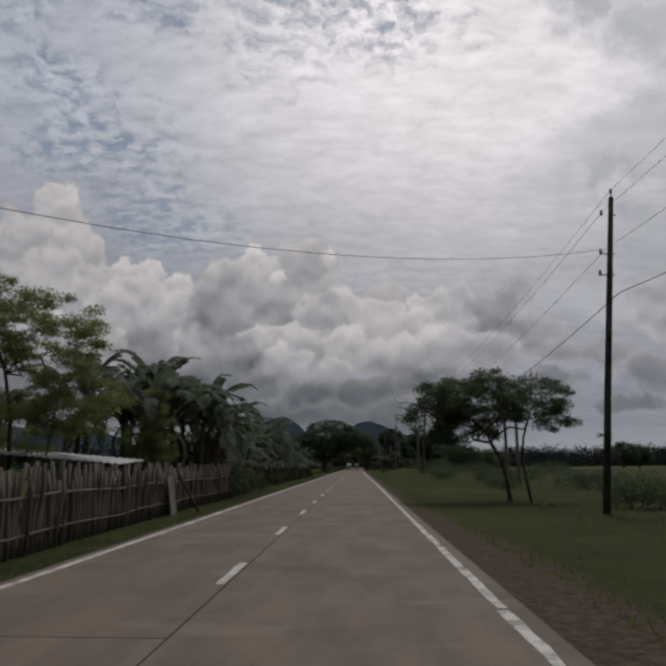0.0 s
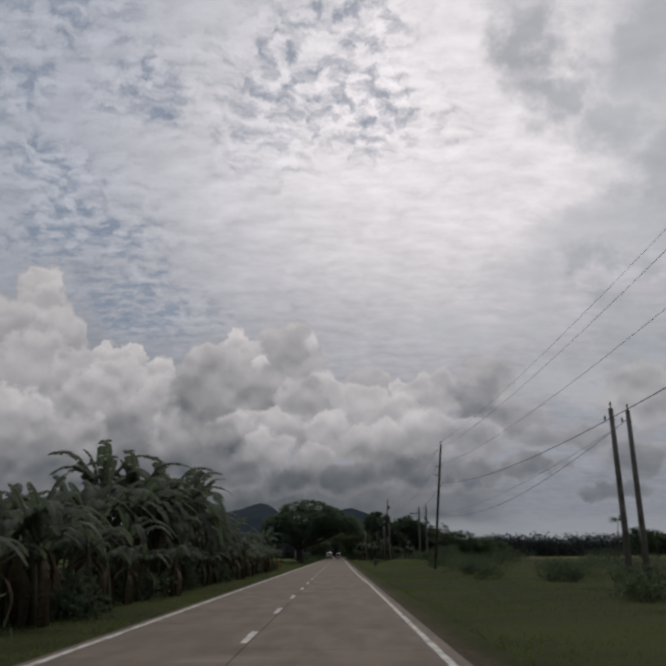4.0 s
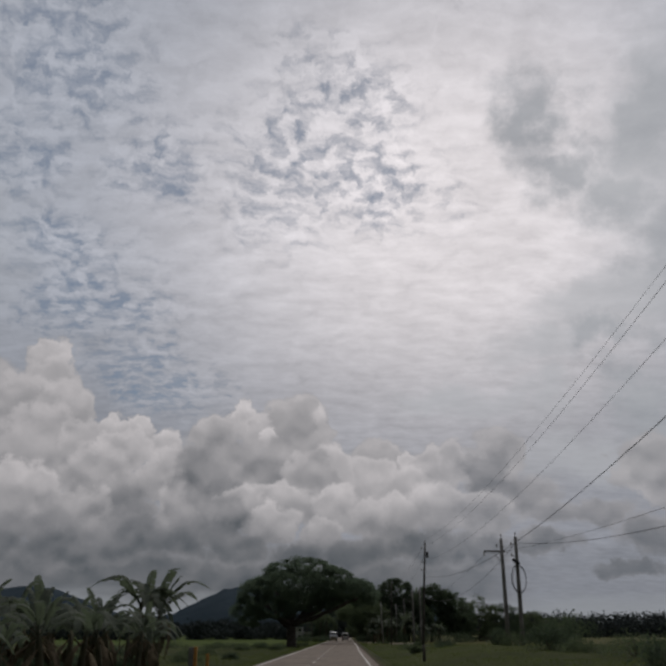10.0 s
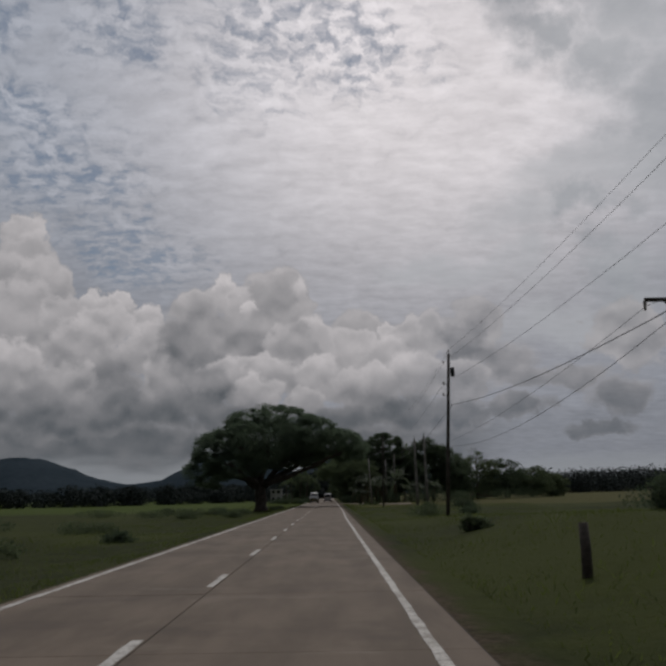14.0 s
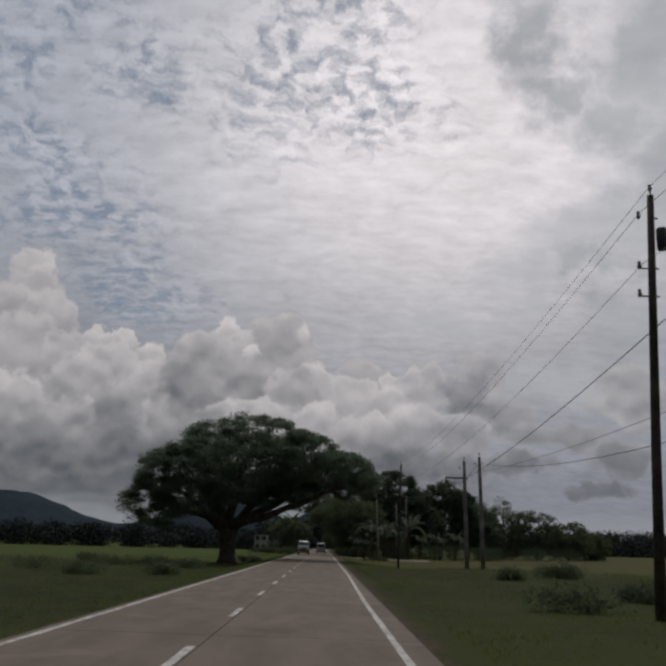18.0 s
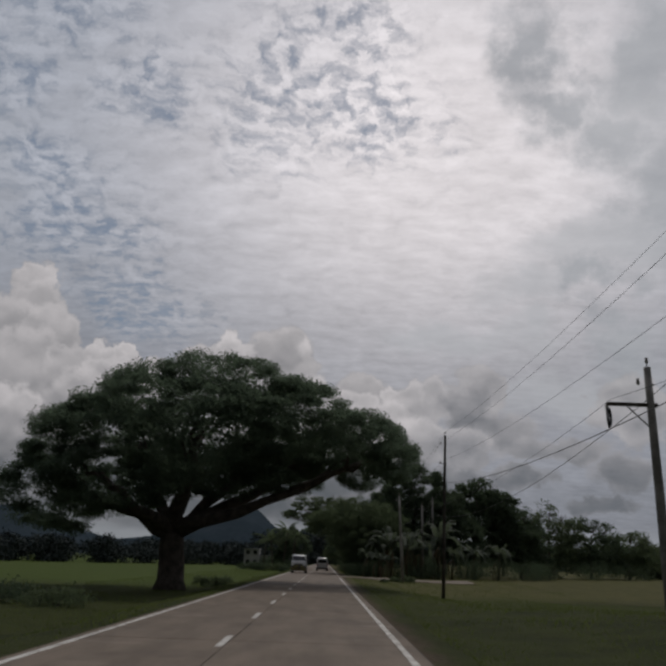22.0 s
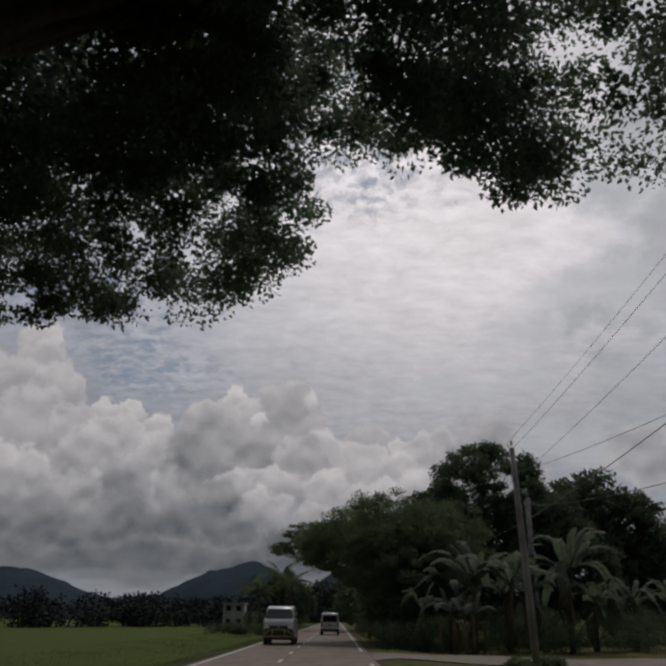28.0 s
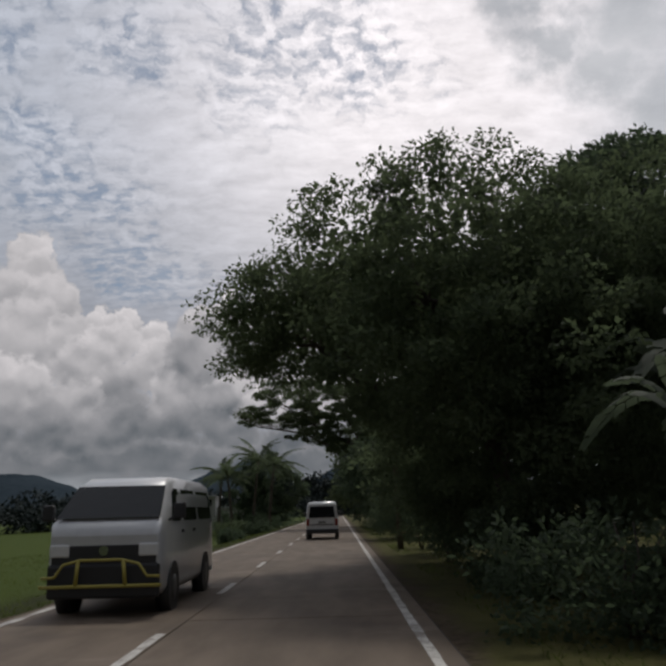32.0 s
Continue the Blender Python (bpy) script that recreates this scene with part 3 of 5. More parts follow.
def build_ground():
    xs = np.concatenate([-np.geomspace(2600, 14, 26), np.arange(-13, -4.4, 0.6), [-4.3, -3.9, -1.4, 1.3, 1.5, 1.8], np.arange(2.3, 14, 0.6), np.geomspace(15, 2600, 28)])
    ys = np.concatenate([[-900, -400, -200, -100, -60], np.arange(-30, 340, 2.0), np.geomspace(345, 4200, 30)])
    gx, gy = np.meshgrid(xs, ys)
    co = np.stack([gx, gy, ground_z(gx, gy)], axis=2).reshape(-1, 3)
    n = len(xs)
    i = np.arange((len(ys) - 1) * n).reshape(-1, n)[:, :-1].ravel()
    me = bpy.data.meshes.new("ground")
    me.from_pydata(co.tolist(), [], np.stack([i, i + 1, i + 1 + n, i + n], axis=1).tolist())
    smooth_faces(me)
    tagged(part("ground", me, GRASS), "flat green grassland with bare soil verges", "ground", kind="structure")


build_ground()

ROAD_L, ROAD_C, ROAD_R = -4.25, -1.817, 1.264
road = tagged(part("road", block(bmesh.new(), ROAD_L - 0.22, -60, -0.16, ROAD_R + 0.28, 900, -0.012), SEALANT), "straight two-lane road of worn brownish concrete slabs", "road", kind="structure")


def slab_mesh(x0, x1, length):
    bm = block(bmesh.new(), x0, 0, -0.08, x1, length, 0.0, 0.006)
    return solid(bm, "slab", ROAD)


SLAB = 4.5
slabs = [slab_mesh(ROAD_L - 0.2, ROAD_C - 0.02 + 0.10, SLAB - 0.012), slab_mesh(ROAD_C + 0.10, ROAD_R + 0.26, SLAB - 0.012)]
far_slabs = [slab_mesh(ROAD_L - 0.2, ROAD_C + 0.08, 446), slab_mesh(ROAD_C + 0.10, ROAD_R + 0.26, 446)]
rng = random.Random(5)
for k in range(-8, 100):
    for s in slabs:
        ob = part("slab", s, None, road)
        ob.location = (0, k * SLAB, rng.uniform(-0.002, 0.002))
for s in far_slabs:
    part("slab", s, None, road, "far stretch of slabs").location = (0, 450, 0)


def line_mesh(x0, y0, y1, w, rng, ragged=0.012, drift=0.0):
    """A painted strip with slightly ragged edges; drift: how far it wanders sideways on the middle stretch."""
    bm = bmesh.new()
    n = max(2, int((y1 - y0) / 0.5))
    rows = []
    for i in range(n + 1):
        y = y0 + (y1 - y0) * i / n
        x = x0 + drift * float(np.interp(y, (72, 92, 166, 186), (0, 1, 1, 0)))
        rows.append([bm.verts.new((x + s * w / 2 + rng.uniform(-ragged, ragged), y, z)) for s, z in ((-1, -0.002), (-1, 0.005), (1, 0.005), (1, -0.002))])
    for a, b in zip(rows, rows[1:]):
        for k in range(3):
            bm.faces.new((a[k], a[k + 1], b[k + 1], b[k]))
    bm.faces.new(rows[0][::-1])
    bm.faces.new(rows[-1])
    return bm


part("edge_line", line_mesh(ROAD_L, -60, 700, 0.11, rng), PAINT, road, "worn white edge line")
part("edge_line", line_mesh(ROAD_R, -60, -4, 0.11, rng), PAINT, road, "worn white edge line")
part("edge_line", line_mesh(ROAD_R, 33, 248.5, 0.11, rng, drift=-0.17), PAINT, road, "worn white edge line")
part("edge_line", line_mesh(ROAD_R, 259, 700, 0.11, rng), PAINT, road, "worn white edge line")
y = -4.0
while y < 33:
    n = rng.uniform(2.2, 4.5) if y < 26 else 33 - y
    part("edge_line", line_mesh(ROAD_R, y, min(y + n, 33), 0.11, rng, 0.02), PAINT, road, "broken, flaking white edge line")
    y += n + (rng.uniform(0.05, 0.18) if y < 26 else 1)
dash = solid(line_mesh(0, 0, 2.03, 0.115, rng), "lane_dash", PAINT)
for k in range(-5, 62):
    part("lane_dash", dash, None, road).location = (ROAD_C, 11.94 + 6.766 * k, 0.0)


def build_driveway():
    bm = bmesh.new()
    rows = []
    for i in range(15):
        x = ROAD_R + 0.262 + i * 0.9
        rows.append([bm.verts.new((x, y + rng.uniform(-0.12, 0.12), z + float(ground_z(x, y)) + 0.035)) for y, z in ((251.0 + 1.6 * (i > 0) - 0.1 * i, -0.1), (251.0 + 1.6 * (i > 0) - 0.1 * i, 0.012), (254.0, 0.02), (257.4 - 0.05 * i, 0.012), (257.4 - 0.05 * i, -0.1))])
    for a, b in zip(rows, rows[1:]):
        for k in range(4):
            bm.faces.new((a[k], b[k], b[k + 1], a[k + 1]))
    tagged(part("driveway", bm, DRIVE), "pale concrete side road joining the carriageway", "side road", kind="structure")


build_driveway()


def build_grass():
    """Tufts on the verges and the near field."""
    rng = np.random.default_rng(11)
    n = 190000
    left = rng.random(n) < 0.42
    x = np.where(left, -4.65 - rng.random(n) ** 1.6 * 12, 2.3 + rng.random(n) ** 1.5 * 17)
    y = rng.uniform(-2, 330, n)
    keep = ~((x > 1.2) & (x < 14) & (y > 250.2) & (y < 258))
    patch = np.array([noise.noise((a * 0.35, b * 0.25, 0.0)) for a, b in zip(x, y)])
    keep &= (patch > -0.12) | (rng.random(n) < 0.35)
    x, y, patch = x[keep], y[keep], patch[keep]
    n = len(x)
    h = (rng.uniform(0.025, 0.075, n) + np.clip(patch, 0, 1) * 0.09) * np.where(np.abs(x + 1.4) > 6.5, 1.6, 1.0)
    turn = rng.uniform(0, math.tau, n)
    side = np.stack([np.cos(turn), np.sin(turn), 0 * turn], axis=1) * rng.uniform(0.006, 0.014, (n, 1))
    lean = np.stack([rng.normal(size=n), rng.normal(size=n), np.zeros(n)], axis=1) * 0.6 * h[:, None]
    base = np.stack([x, y, ground_z(x, y) - 0.01], axis=1)
    tip = base + lean + np.stack([0 * h, 0 * h, h], axis=1)
    c = np.stack([base - side, base + side, tip + side * 0.3, tip - side * 0.3], axis=1)
    tagged(part("grass", quads("grass", c), BLADES), "short uneven roadside grass", "grass", kind="stuff")


build_grass()


def gz(x, y):
    return float(ground_z(x, y))


# ---------------------------------------------------------------- hills and far woods
def build_hills():
    bm = bmesh.new()
    bumps = ((-5.3, 2.0, 2.0), (-8.6, 2.1, 3.3), (-21.5, 1.9, 4.4), (-31, 2.3, 6.0), (0.6, 2.5, 2.6), (5.5, 1.4, 3.0), (-46, 2.0, 9.0))
    rows = []
    for j, d in enumerate((2500, 2750, 3100, 3600)):
        row = []
        for i in range(241):
            a = -60 + i * 0.5
            e = 0.85 + sum(h * math.exp(-((a - c) / w) ** 2) for c, h, w in bumps)
            e += 0.14 * noise.noise((a * 0.55, 2.0, 0.0)) + 0.06 * noise.noise((a * 2.2, 5.0, 0.0))
            e = max(e, 0.15) * (0.0, 0.62, 1.0, 0.8)[j] + (noise.noise((a * 1.5, j * 3.0, 7.0)) * 0.12 if 0 < j else 0)
            row.append(bm.verts.new((d * math.sin(radians(a)), 250 + d * math.cos(radians(a)), d * math.tan(radians(e)) - (20 if j == 0 else 0))))
        rows.append(row)
    for a, b in zip(rows, rows[1:]):
        for i in range(240):
            bm.faces.new((a[i], a[i + 1], b[i + 1], b[i])).smooth = True
    tagged(part("hills", bm, HAZY_HILL), "wooded hills on the horizon, with blue distance haze painted into their green", "hills", kind="structure")


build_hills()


def far_wood(name, x0, y0, x1, y1, height, count, seed, label, depth=25.0):
    rng = np.random.default_rng(seed)
    m = max(20, int(math.hypot(x1 - x0, y1 - y0) / 1.7))
    u = np.sort(rng.random(m))
    masses = []
    for t in u:
        h = height * rng.uniform(0.65, 1.1)
        x, y = x0 + (x1 - x0) * t + rng.uniform(-depth, depth) * 0.3, y0 + (y1 - y0) * t + rng.uniform(0, depth)
        masses.append((x, y, gz(x, y) + h * 0.45, h * rng.uniform(0.5, 0.9), h * 0.6, h * 0.55))
    me = foliage(name, masses, int(count * 1.9), height * 0.11, height * 0.2, seed, core=0.45)
    tagged(part(name, me, HAZY_LEAF), label, "woods", kind="stuff")


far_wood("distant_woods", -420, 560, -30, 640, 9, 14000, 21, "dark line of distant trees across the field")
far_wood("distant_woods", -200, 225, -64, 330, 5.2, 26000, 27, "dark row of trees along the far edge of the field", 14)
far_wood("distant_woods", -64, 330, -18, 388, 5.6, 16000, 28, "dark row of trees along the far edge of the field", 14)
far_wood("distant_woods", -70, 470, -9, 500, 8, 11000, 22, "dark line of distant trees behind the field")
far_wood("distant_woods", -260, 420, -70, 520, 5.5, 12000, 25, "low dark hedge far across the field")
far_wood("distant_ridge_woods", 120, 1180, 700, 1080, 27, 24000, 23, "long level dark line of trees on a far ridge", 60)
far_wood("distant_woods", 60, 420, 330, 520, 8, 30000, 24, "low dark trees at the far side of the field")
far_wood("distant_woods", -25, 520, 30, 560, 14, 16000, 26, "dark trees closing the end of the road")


# ---------------------------------------------------------------- trees
def tree(name, x, y, label, bark, leaf_mat, trunk, ends, masses, count, leaf, clump, seed, slim=0.5, core=0.45, flat=0.6, r=(0.3, 0.2, 0.05), clumps=0, droop=0.25, stems=(), twig=1.0, more=(), fill=0, fill_leaf=0.3, hollow=False):
    """trunk: points from the foot to the fork; ends: tips of the limbs; all relative to the foot."""
    z = gz(x, y)
    t = thing(name, x, y, z, label, "tree")
    rnd = random.Random(seed)
    bm = bmesh.new()
    n = len(trunk)
    tube(bm, [(p[0], p[1], p[2] - (0.3 if i == 0 else 0)) for i, p in enumerate(trunk)], [r[0] * (1.35 if i == 0 else 1) + (r[1] - r[0]) * i / max(1, n - 1) for i in range(n)], 14)
    part("trunk", bm, bark, t)
    for s in stems:
        part("trunk", tube(bmesh.new(), s, [r[0] * 0.8 - (r[0] * 0.8 - r[2] * 1.4) * i / (len(s) - 1) for i in range(len(s))], 10), bark, t)
    if ends:
        for e in ends:
            bm = limbs(bmesh.new(), trunk[-1], [e], r[1] * 0.75, r[2], rnd, 5, 0.3)
            tip = Vector(e)
            back = Vector(trunk[-1]).lerp(tip, 0.55)
            for _ in range(4):
                limbs(bm, back.lerp(tip, rnd.uniform(0, 0.8)), [tip + Vector((rnd.uniform(-1, 1), rnd.uniform(-1, 1), rnd.uniform(-0.1, 0.5))) * twig], r[2] * 1.3, r[2] * 0.35, rnd, 3, 0.2, 6)
            part("limb", bm, bark, t)
    part("crown", foliage("crown", masses, count, leaf, clump, seed, clumps, flat, slim, core, droop, fill, fill_leaf, hollow), leaf_mat, t)
    for extra in more:
        part("crown", foliage("crown", *extra), leaf_mat, t)
    return t


# the great spreading tree beside the road
RAIN = [(1.6, -0.3, 11.2, 6.8, 6.2, 3.5), (-4.6, -1, 8.0, 4.8, 6, 3.3), (-7.6, -2, 5.4, 2.4, 4.5, 2.2), (6.5, -0.8, 10.3, 4.4, 5.7, 2.7), (10.6, -0.8, 9.3, 3.4, 5.0, 1.9), (13.1, -2.3, 7.9, 1.5, 3.6, 1.3),
        (0.4, 5, 9.4, 6, 4.2, 3.4), (0.4, -5, 9.2, 7, 4.0, 3.0), (-2.6, -6, 6.0, 4, 3, 1.8), (-7.0, 1, 4.4, 2.2, 3, 1.3), (4.6, 4.5, 9.0, 4.2, 3.8, 2.1), (3.4, -1, 6.6, 4.0, 3.0, 1.2)]
RAIN = [(*q[:3], *(v - 0.22 for v in q[3:])) for q in RAIN]
OVER_ROAD = [(1.0, 7.5, 7.5, 5.6, 2.2, 1.5), (6.3, 7.1, 7.8, 2.9, 2.1, 1.5), (-5.5, 5.5, 6.2, 3.6, 3.2, 1.7), (12.0, 3.5, 7.9, 2.2, 2.6, 1.3), (14.0, 2.0, 8.4, 1.2, 2.4, 1.0), (5.5, 2.5, 8.0, 4.0, 3.4, 1.3), (9.4, 4.6, 9.4, 2.8, 3.0, 1.4), (9.3, 4.8, 8.7, 1.7, 1.5, 1.0)]
tree("rain_tree", -9.45, 224.0, "huge rain tree with a dark umbrella crown over the road", BARK, ACACIA_LEAF,
     [(0, 0, 0), (0.02, 0, 0.6), (0.0, 0, 1.6), (-0.1, 0, 2.6), (-0.1, 0, 3.3)],
     [(11.5, -1.5, 7.9), (5.5, 2.5, 9.5), (9.0, 3.5, 8.8), (1.5, -3.5, 9.8), (-3.0, 1.5, 9.0), (-6.5, -1.5, 6.2), (-4.0, -5.0, 6.4), (0.5, 4.5, 10.0)],
     RAIN, 360000, 0.125, 0.80, 31, 0.60, 0.84, 0.46, (0.85, 0.72, 0.12), clumps=2000, fill=5000, fill_leaf=0.30, hollow=True, more=((OVER_ROAD, 290000, 0.078, 0.46, 38, 1250, 0.6, 0.6, 0.6, 0.25, 0, 0.16, True),))

# the small two-stemmed tree on the right verge
tree("roadside_tree", 5.9, 34.0, "small spreading tree with two slanting stems on the grass verge", BARK, MID_LEAF,
     [(0, 0, 0), (-0.15, 0.05, 0.8), (-0.35, 0.05, 1.6), (-0.75, 0, 2.3)],
     [(-3.6, -0.2, 3.7), (-2.0, 0.8, 4.4), (0.8, -0.6, 4.6), (1.9, 0.6, 3.6), (-0.6, -1.2, 4.6), (-3.0, 1.0, 4.4)],
     [(-1.0, 0, 4.1, 2.0, 1.8, 1.15), (-2.9, 0, 3.3, 1.25, 1.3, 0.95), (1.0, 0.2, 4.1, 1.5, 1.6, 0.95), (1.8, 0.2, 3.3, 0.9, 1.0, 0.55), (-2.2, 0.4, 4.2, 1.3, 1.3, 0.85), (-1.5, 0, 2.9, 1.4, 1.2, 0.75), (-2.6, 0, 2.5, 0.7, 0.8, 0.5)],
     52000, 0.085, 0.42, 32, 0.5, 0.3, 0.5, (0.085, 0.07, 0.025), clumps=230,
     stems=([(0.7, -0.5, -0.2), (0.55, -0.45, 0.7), (0.42, -0.35, 1.5), (0.5, -0.2, 2.5), (0.9, 0, 3.7)],))

# the light feathery tree over the fence
tree("fence_tree", -10.6, 25.5, "light green feathery tree with thin grey stems behind the stick fence", PALE_BARK, LIGHT_LEAF,
     [(0, 0, 0), (0.1, 0, 1.5), (0.0, 0.1, 3.0), (-0.2, 0, 4.2)],
     [(-1.8, 0, 6.2), (0.4, 0.4, 5.6), (1.5, -0.5, 4.8), (-3, 0.5, 6.0), (2.4, 0.4, 3.7), (-1.0, -1.0, 5.6)],
     [(-1.2, 0, 6.0, 2.2, 2.0, 1.6), (1.2, 0, 5.2, 1.8, 1.8, 1.5), (-3.6, 0, 5.0, 2.0, 1.8, 1.9), (2.3, 0.2, 3.2, 1.2, 1.4, 1.2), (0, 0, 2.6, 2.4, 1.5, 1.1), (-3.0, 0, 2.6, 1.8, 1.4, 1.2)],
     110000, 0.075, 0.42, 33, 0.45, 0.25, 0.5, (0.07, 0.05, 0.012), clumps=420,
     stems=([(-0.8, 0.3, 0), (-0.9, 0.3, 2.0), (-1.4, 0.2, 4.5)], [(1.2, -0.3, 0), (1.3, -0.3, 1.6), (1.7, -0.4, 4.0)]))

# the light shrubby tree against the bananas
tree("feathery_shrub", -7.5, 30.3, "slim light green feathery shrub behind the stick fence", PALE_BARK, LIGHT_LEAF,
     [(0, 0, 0), (0.05, 0, 1.0), (0.0, 0.05, 2.0)], [(-0.6, 0, 3.2), (0.5, 0.2, 3.6), (0.1, -0.2, 4.2)],
     [(0, 0, 1.9, 0.9, 0.8, 0.9), (0.2, 0, 3.1, 0.7, 0.7, 0.8), (-0.6, 0, 2.6, 0.6, 0.6, 0.7), (0.15, 0, 4.0, 0.35, 0.35, 0.5), (-0.2, 0, 1.0, 0.9, 0.8, 0.7)],
     15000, 0.075, 0.26, 37, 0.45, 0.2, 0.5, (0.05, 0.04, 0.010), clumps=150, twig=0.5)

# the wood at the far end of the drive
tree("overhanging_tree", 4.6, 273.0, "dense broad tree leaning over the carriageway from the wood", BARK, MID_LEAF,
     [(0, 0, 0), (-0.2, -0.2, 1.5), (-0.6, -0.5, 3.0)], [(-4.8, -0.5, 5.4), (-2.6, -4.0, 5.6), (0.5, -4, 6.0), (2.5, -1, 6.4), (-3.0, 2.5, 6.2), (1, 3, 6.4)],
     [(-1.6, -1.0, 6.2, 4.4, 5.5, 3.1), (-4.8, 0.5, 6.0, 2.4, 3.6, 1.5), (1.8, -2.0, 6.0, 3.4, 4.6, 2.6), (-2.4, -4.2, 4.6, 2.6, 3.0, 1.8), (0.5, -5.5, 3.6, 3.4, 2.6, 2.4), (-1.5, 3.5, 6.4, 4.0, 3.5, 2.4), (0, -1, 3.0, 3.2, 5.0, 2.4), (-0.6, 5, 3.2, 2.6, 4.5, 3.0)],
     230000, 0.115, 0.62, 34, 0.5, 0.45, 0.6, (0.30, 0.24, 0.06), clumps=900, fill=9000, fill_leaf=0.25)
tree("mango_tree", 11.6, 281.0, "tall round-headed dark green mango tree", BARK, DARK_LEAF,
     [(0, 0, 0), (0.1, 0, 2.5), (0.0, 0, 5.0)], [(-3, 0, 10), (3, 1, 10), (0, -3, 11), (0, 2, 12), (-4, -2, 8), (4, -2, 8.5)],
     [(0, 0, 10.4, 4.6, 4.4, 3.9), (-3.4, -0.5, 8.0, 3.0, 3.4, 2.8), (3.6, -0.5, 8.2, 3.4, 3.4, 3.0), (0, -2.8, 7.0, 4.4, 3.0, 3.4), (0, 0, 4.5, 5.0, 4.0, 3.0), (5.5, -1.5, 5.0, 3.0, 3.0, 3.2)],
     95000, 0.27, 0.75, 35, 0.45, 0.5, 0.6, (0.42, 0.36, 0.08), clumps=640)
tree("broad_leaved_tree", 20.5, 287.0, "tree with large glossy leaves standing clear at the top", BARK, DARK_LEAF,
     [(0, 0, 0), (0.1, 0, 3.0), (0.2, 0, 6.0)], [(-3, 0, 11.5), (3, 1, 12.5), (0.5, -2, 13), (4, -2, 10), (-3.5, -2, 9)],
     [(0.4, 0, 10.4, 3.8, 3.4, 3.0), (3.4, 0, 9.0, 3.0, 3.0, 2.8), (-2.8, -1, 8.2, 2.8, 3.0, 2.6), (0, -1, 5.0, 5.0, 3.5, 3.2), (6, 0, 5.5, 3.4, 3.0, 3.4)],
     26000, 0.42, 0.9, 36, 0.5, 0.4, 0.7, (0.30, 0.24, 0.06), clumps=200)
for i, (x, y, h, w) in enumerate(((28, 291, 10, 4.5), (34, 298, 11.5, 5), (41, 300, 9.5, 5.5), (48, 303, 7.5, 5), (16, 299, 10.5, 5), (6, 296, 8.5, 4.0), (5.5, 312, 9.0, 4.5), (4.5, 328, 10, 5), (7, 345, 11, 6), (9, 372, 12, 7), (30, 312, 13, 5), (55, 312, 6, 4))):
    tree("woodland_tree", x, y, "leafy woodland tree in a dark thicket", BARK, (DARK_LEAF, MID_LEAF)[i % 2], [(0, 0, 0), (0.1, 0, h * 0.3), (0, 0, h * 0.5)],
         [(-w * 0.5, 0, h * 0.8), (w * 0.5, 0, h * 0.8), (0, -w * 0.4, h * 0.85)],
         [(0, 0, h * 0.68, w * 0.85, w * 0.8, h * 0.30), (-w * 0.45, -0.5, h * 0.45, w * 0.6, w * 0.7, h * 0.30), (w * 0.5, -0.5, h * 0.48, w * 0.6, w * 0.7, h * 0.32), (0, -1, h * 0.25, w * 0.95, w * 0.7, h * 0.25)],
         11000, 0.34, 0.9, 40 + i, 0.5, 0.25, 0.6, (0.22, 0.16, 0.05), clumps=150)
tree("umbrella_tree", 4.4, 322.0, "tall flat-topped tree arching over the road from the wood", PALE_BARK, MID_LEAF,
     [(0, 0, 0), (-0.5, 0, 3.0), (-1.6, 0, 6.0)], [(-12.5, 0, 9.6), (-7, 1, 11.6), (-4, -1, 11.6), (-9.5, -1, 10.8), (0.5, 0, 10.0), (-6.5, 0.5, 9.4)],
     [(-7.0, 0, 11.4, 4.8, 4.0, 1.4), (-10.8, 0, 9.6, 2.4, 3.0, 0.8), (-3.0, 0, 11.0, 4.4, 4.0, 1.9), (-1.0, 0, 8.4, 3.2, 3.4, 2.4), (-5.5, 0, 9.4, 3.2, 3.0, 1.0), (-8.8, 0, 10.0, 4.0, 3.2, 1.3), (-5.4, 0, 8.6, 3.8, 3.0, 1.6), (-2.8, 0, 7.6, 3.4, 3.0, 1.7)],
     70000, 0.16, 0.6, 60, 0.5, 0.35, 0.4, (0.24, 0.18, 0.04), clumps=300)
tree("broad_tree", -7.6, 342.0, "dark bushy tree behind the palms beside the road", BARK, DARK_LEAF,
     [(0, 0, 0), (0.1, 0, 2.0), (0, 0, 3.5)], [(-2, 0, 6.5), (2, 0, 6.5), (0, -1.5, 7.2)],
     [(0, 0, 6.2, 3.0, 2.8, 2.3), (-2.2, -0.5, 4.2, 2.0, 2.4, 2.2), (2.4, -0.5, 4.4, 2.0, 2.4, 2.2), (0, -1, 2.2, 3.4, 2.4, 1.8)],
     16000, 0.28, 0.7, 61, 0.5, 0.4, 0.6, (0.20, 0.15, 0.05), clumps=220)


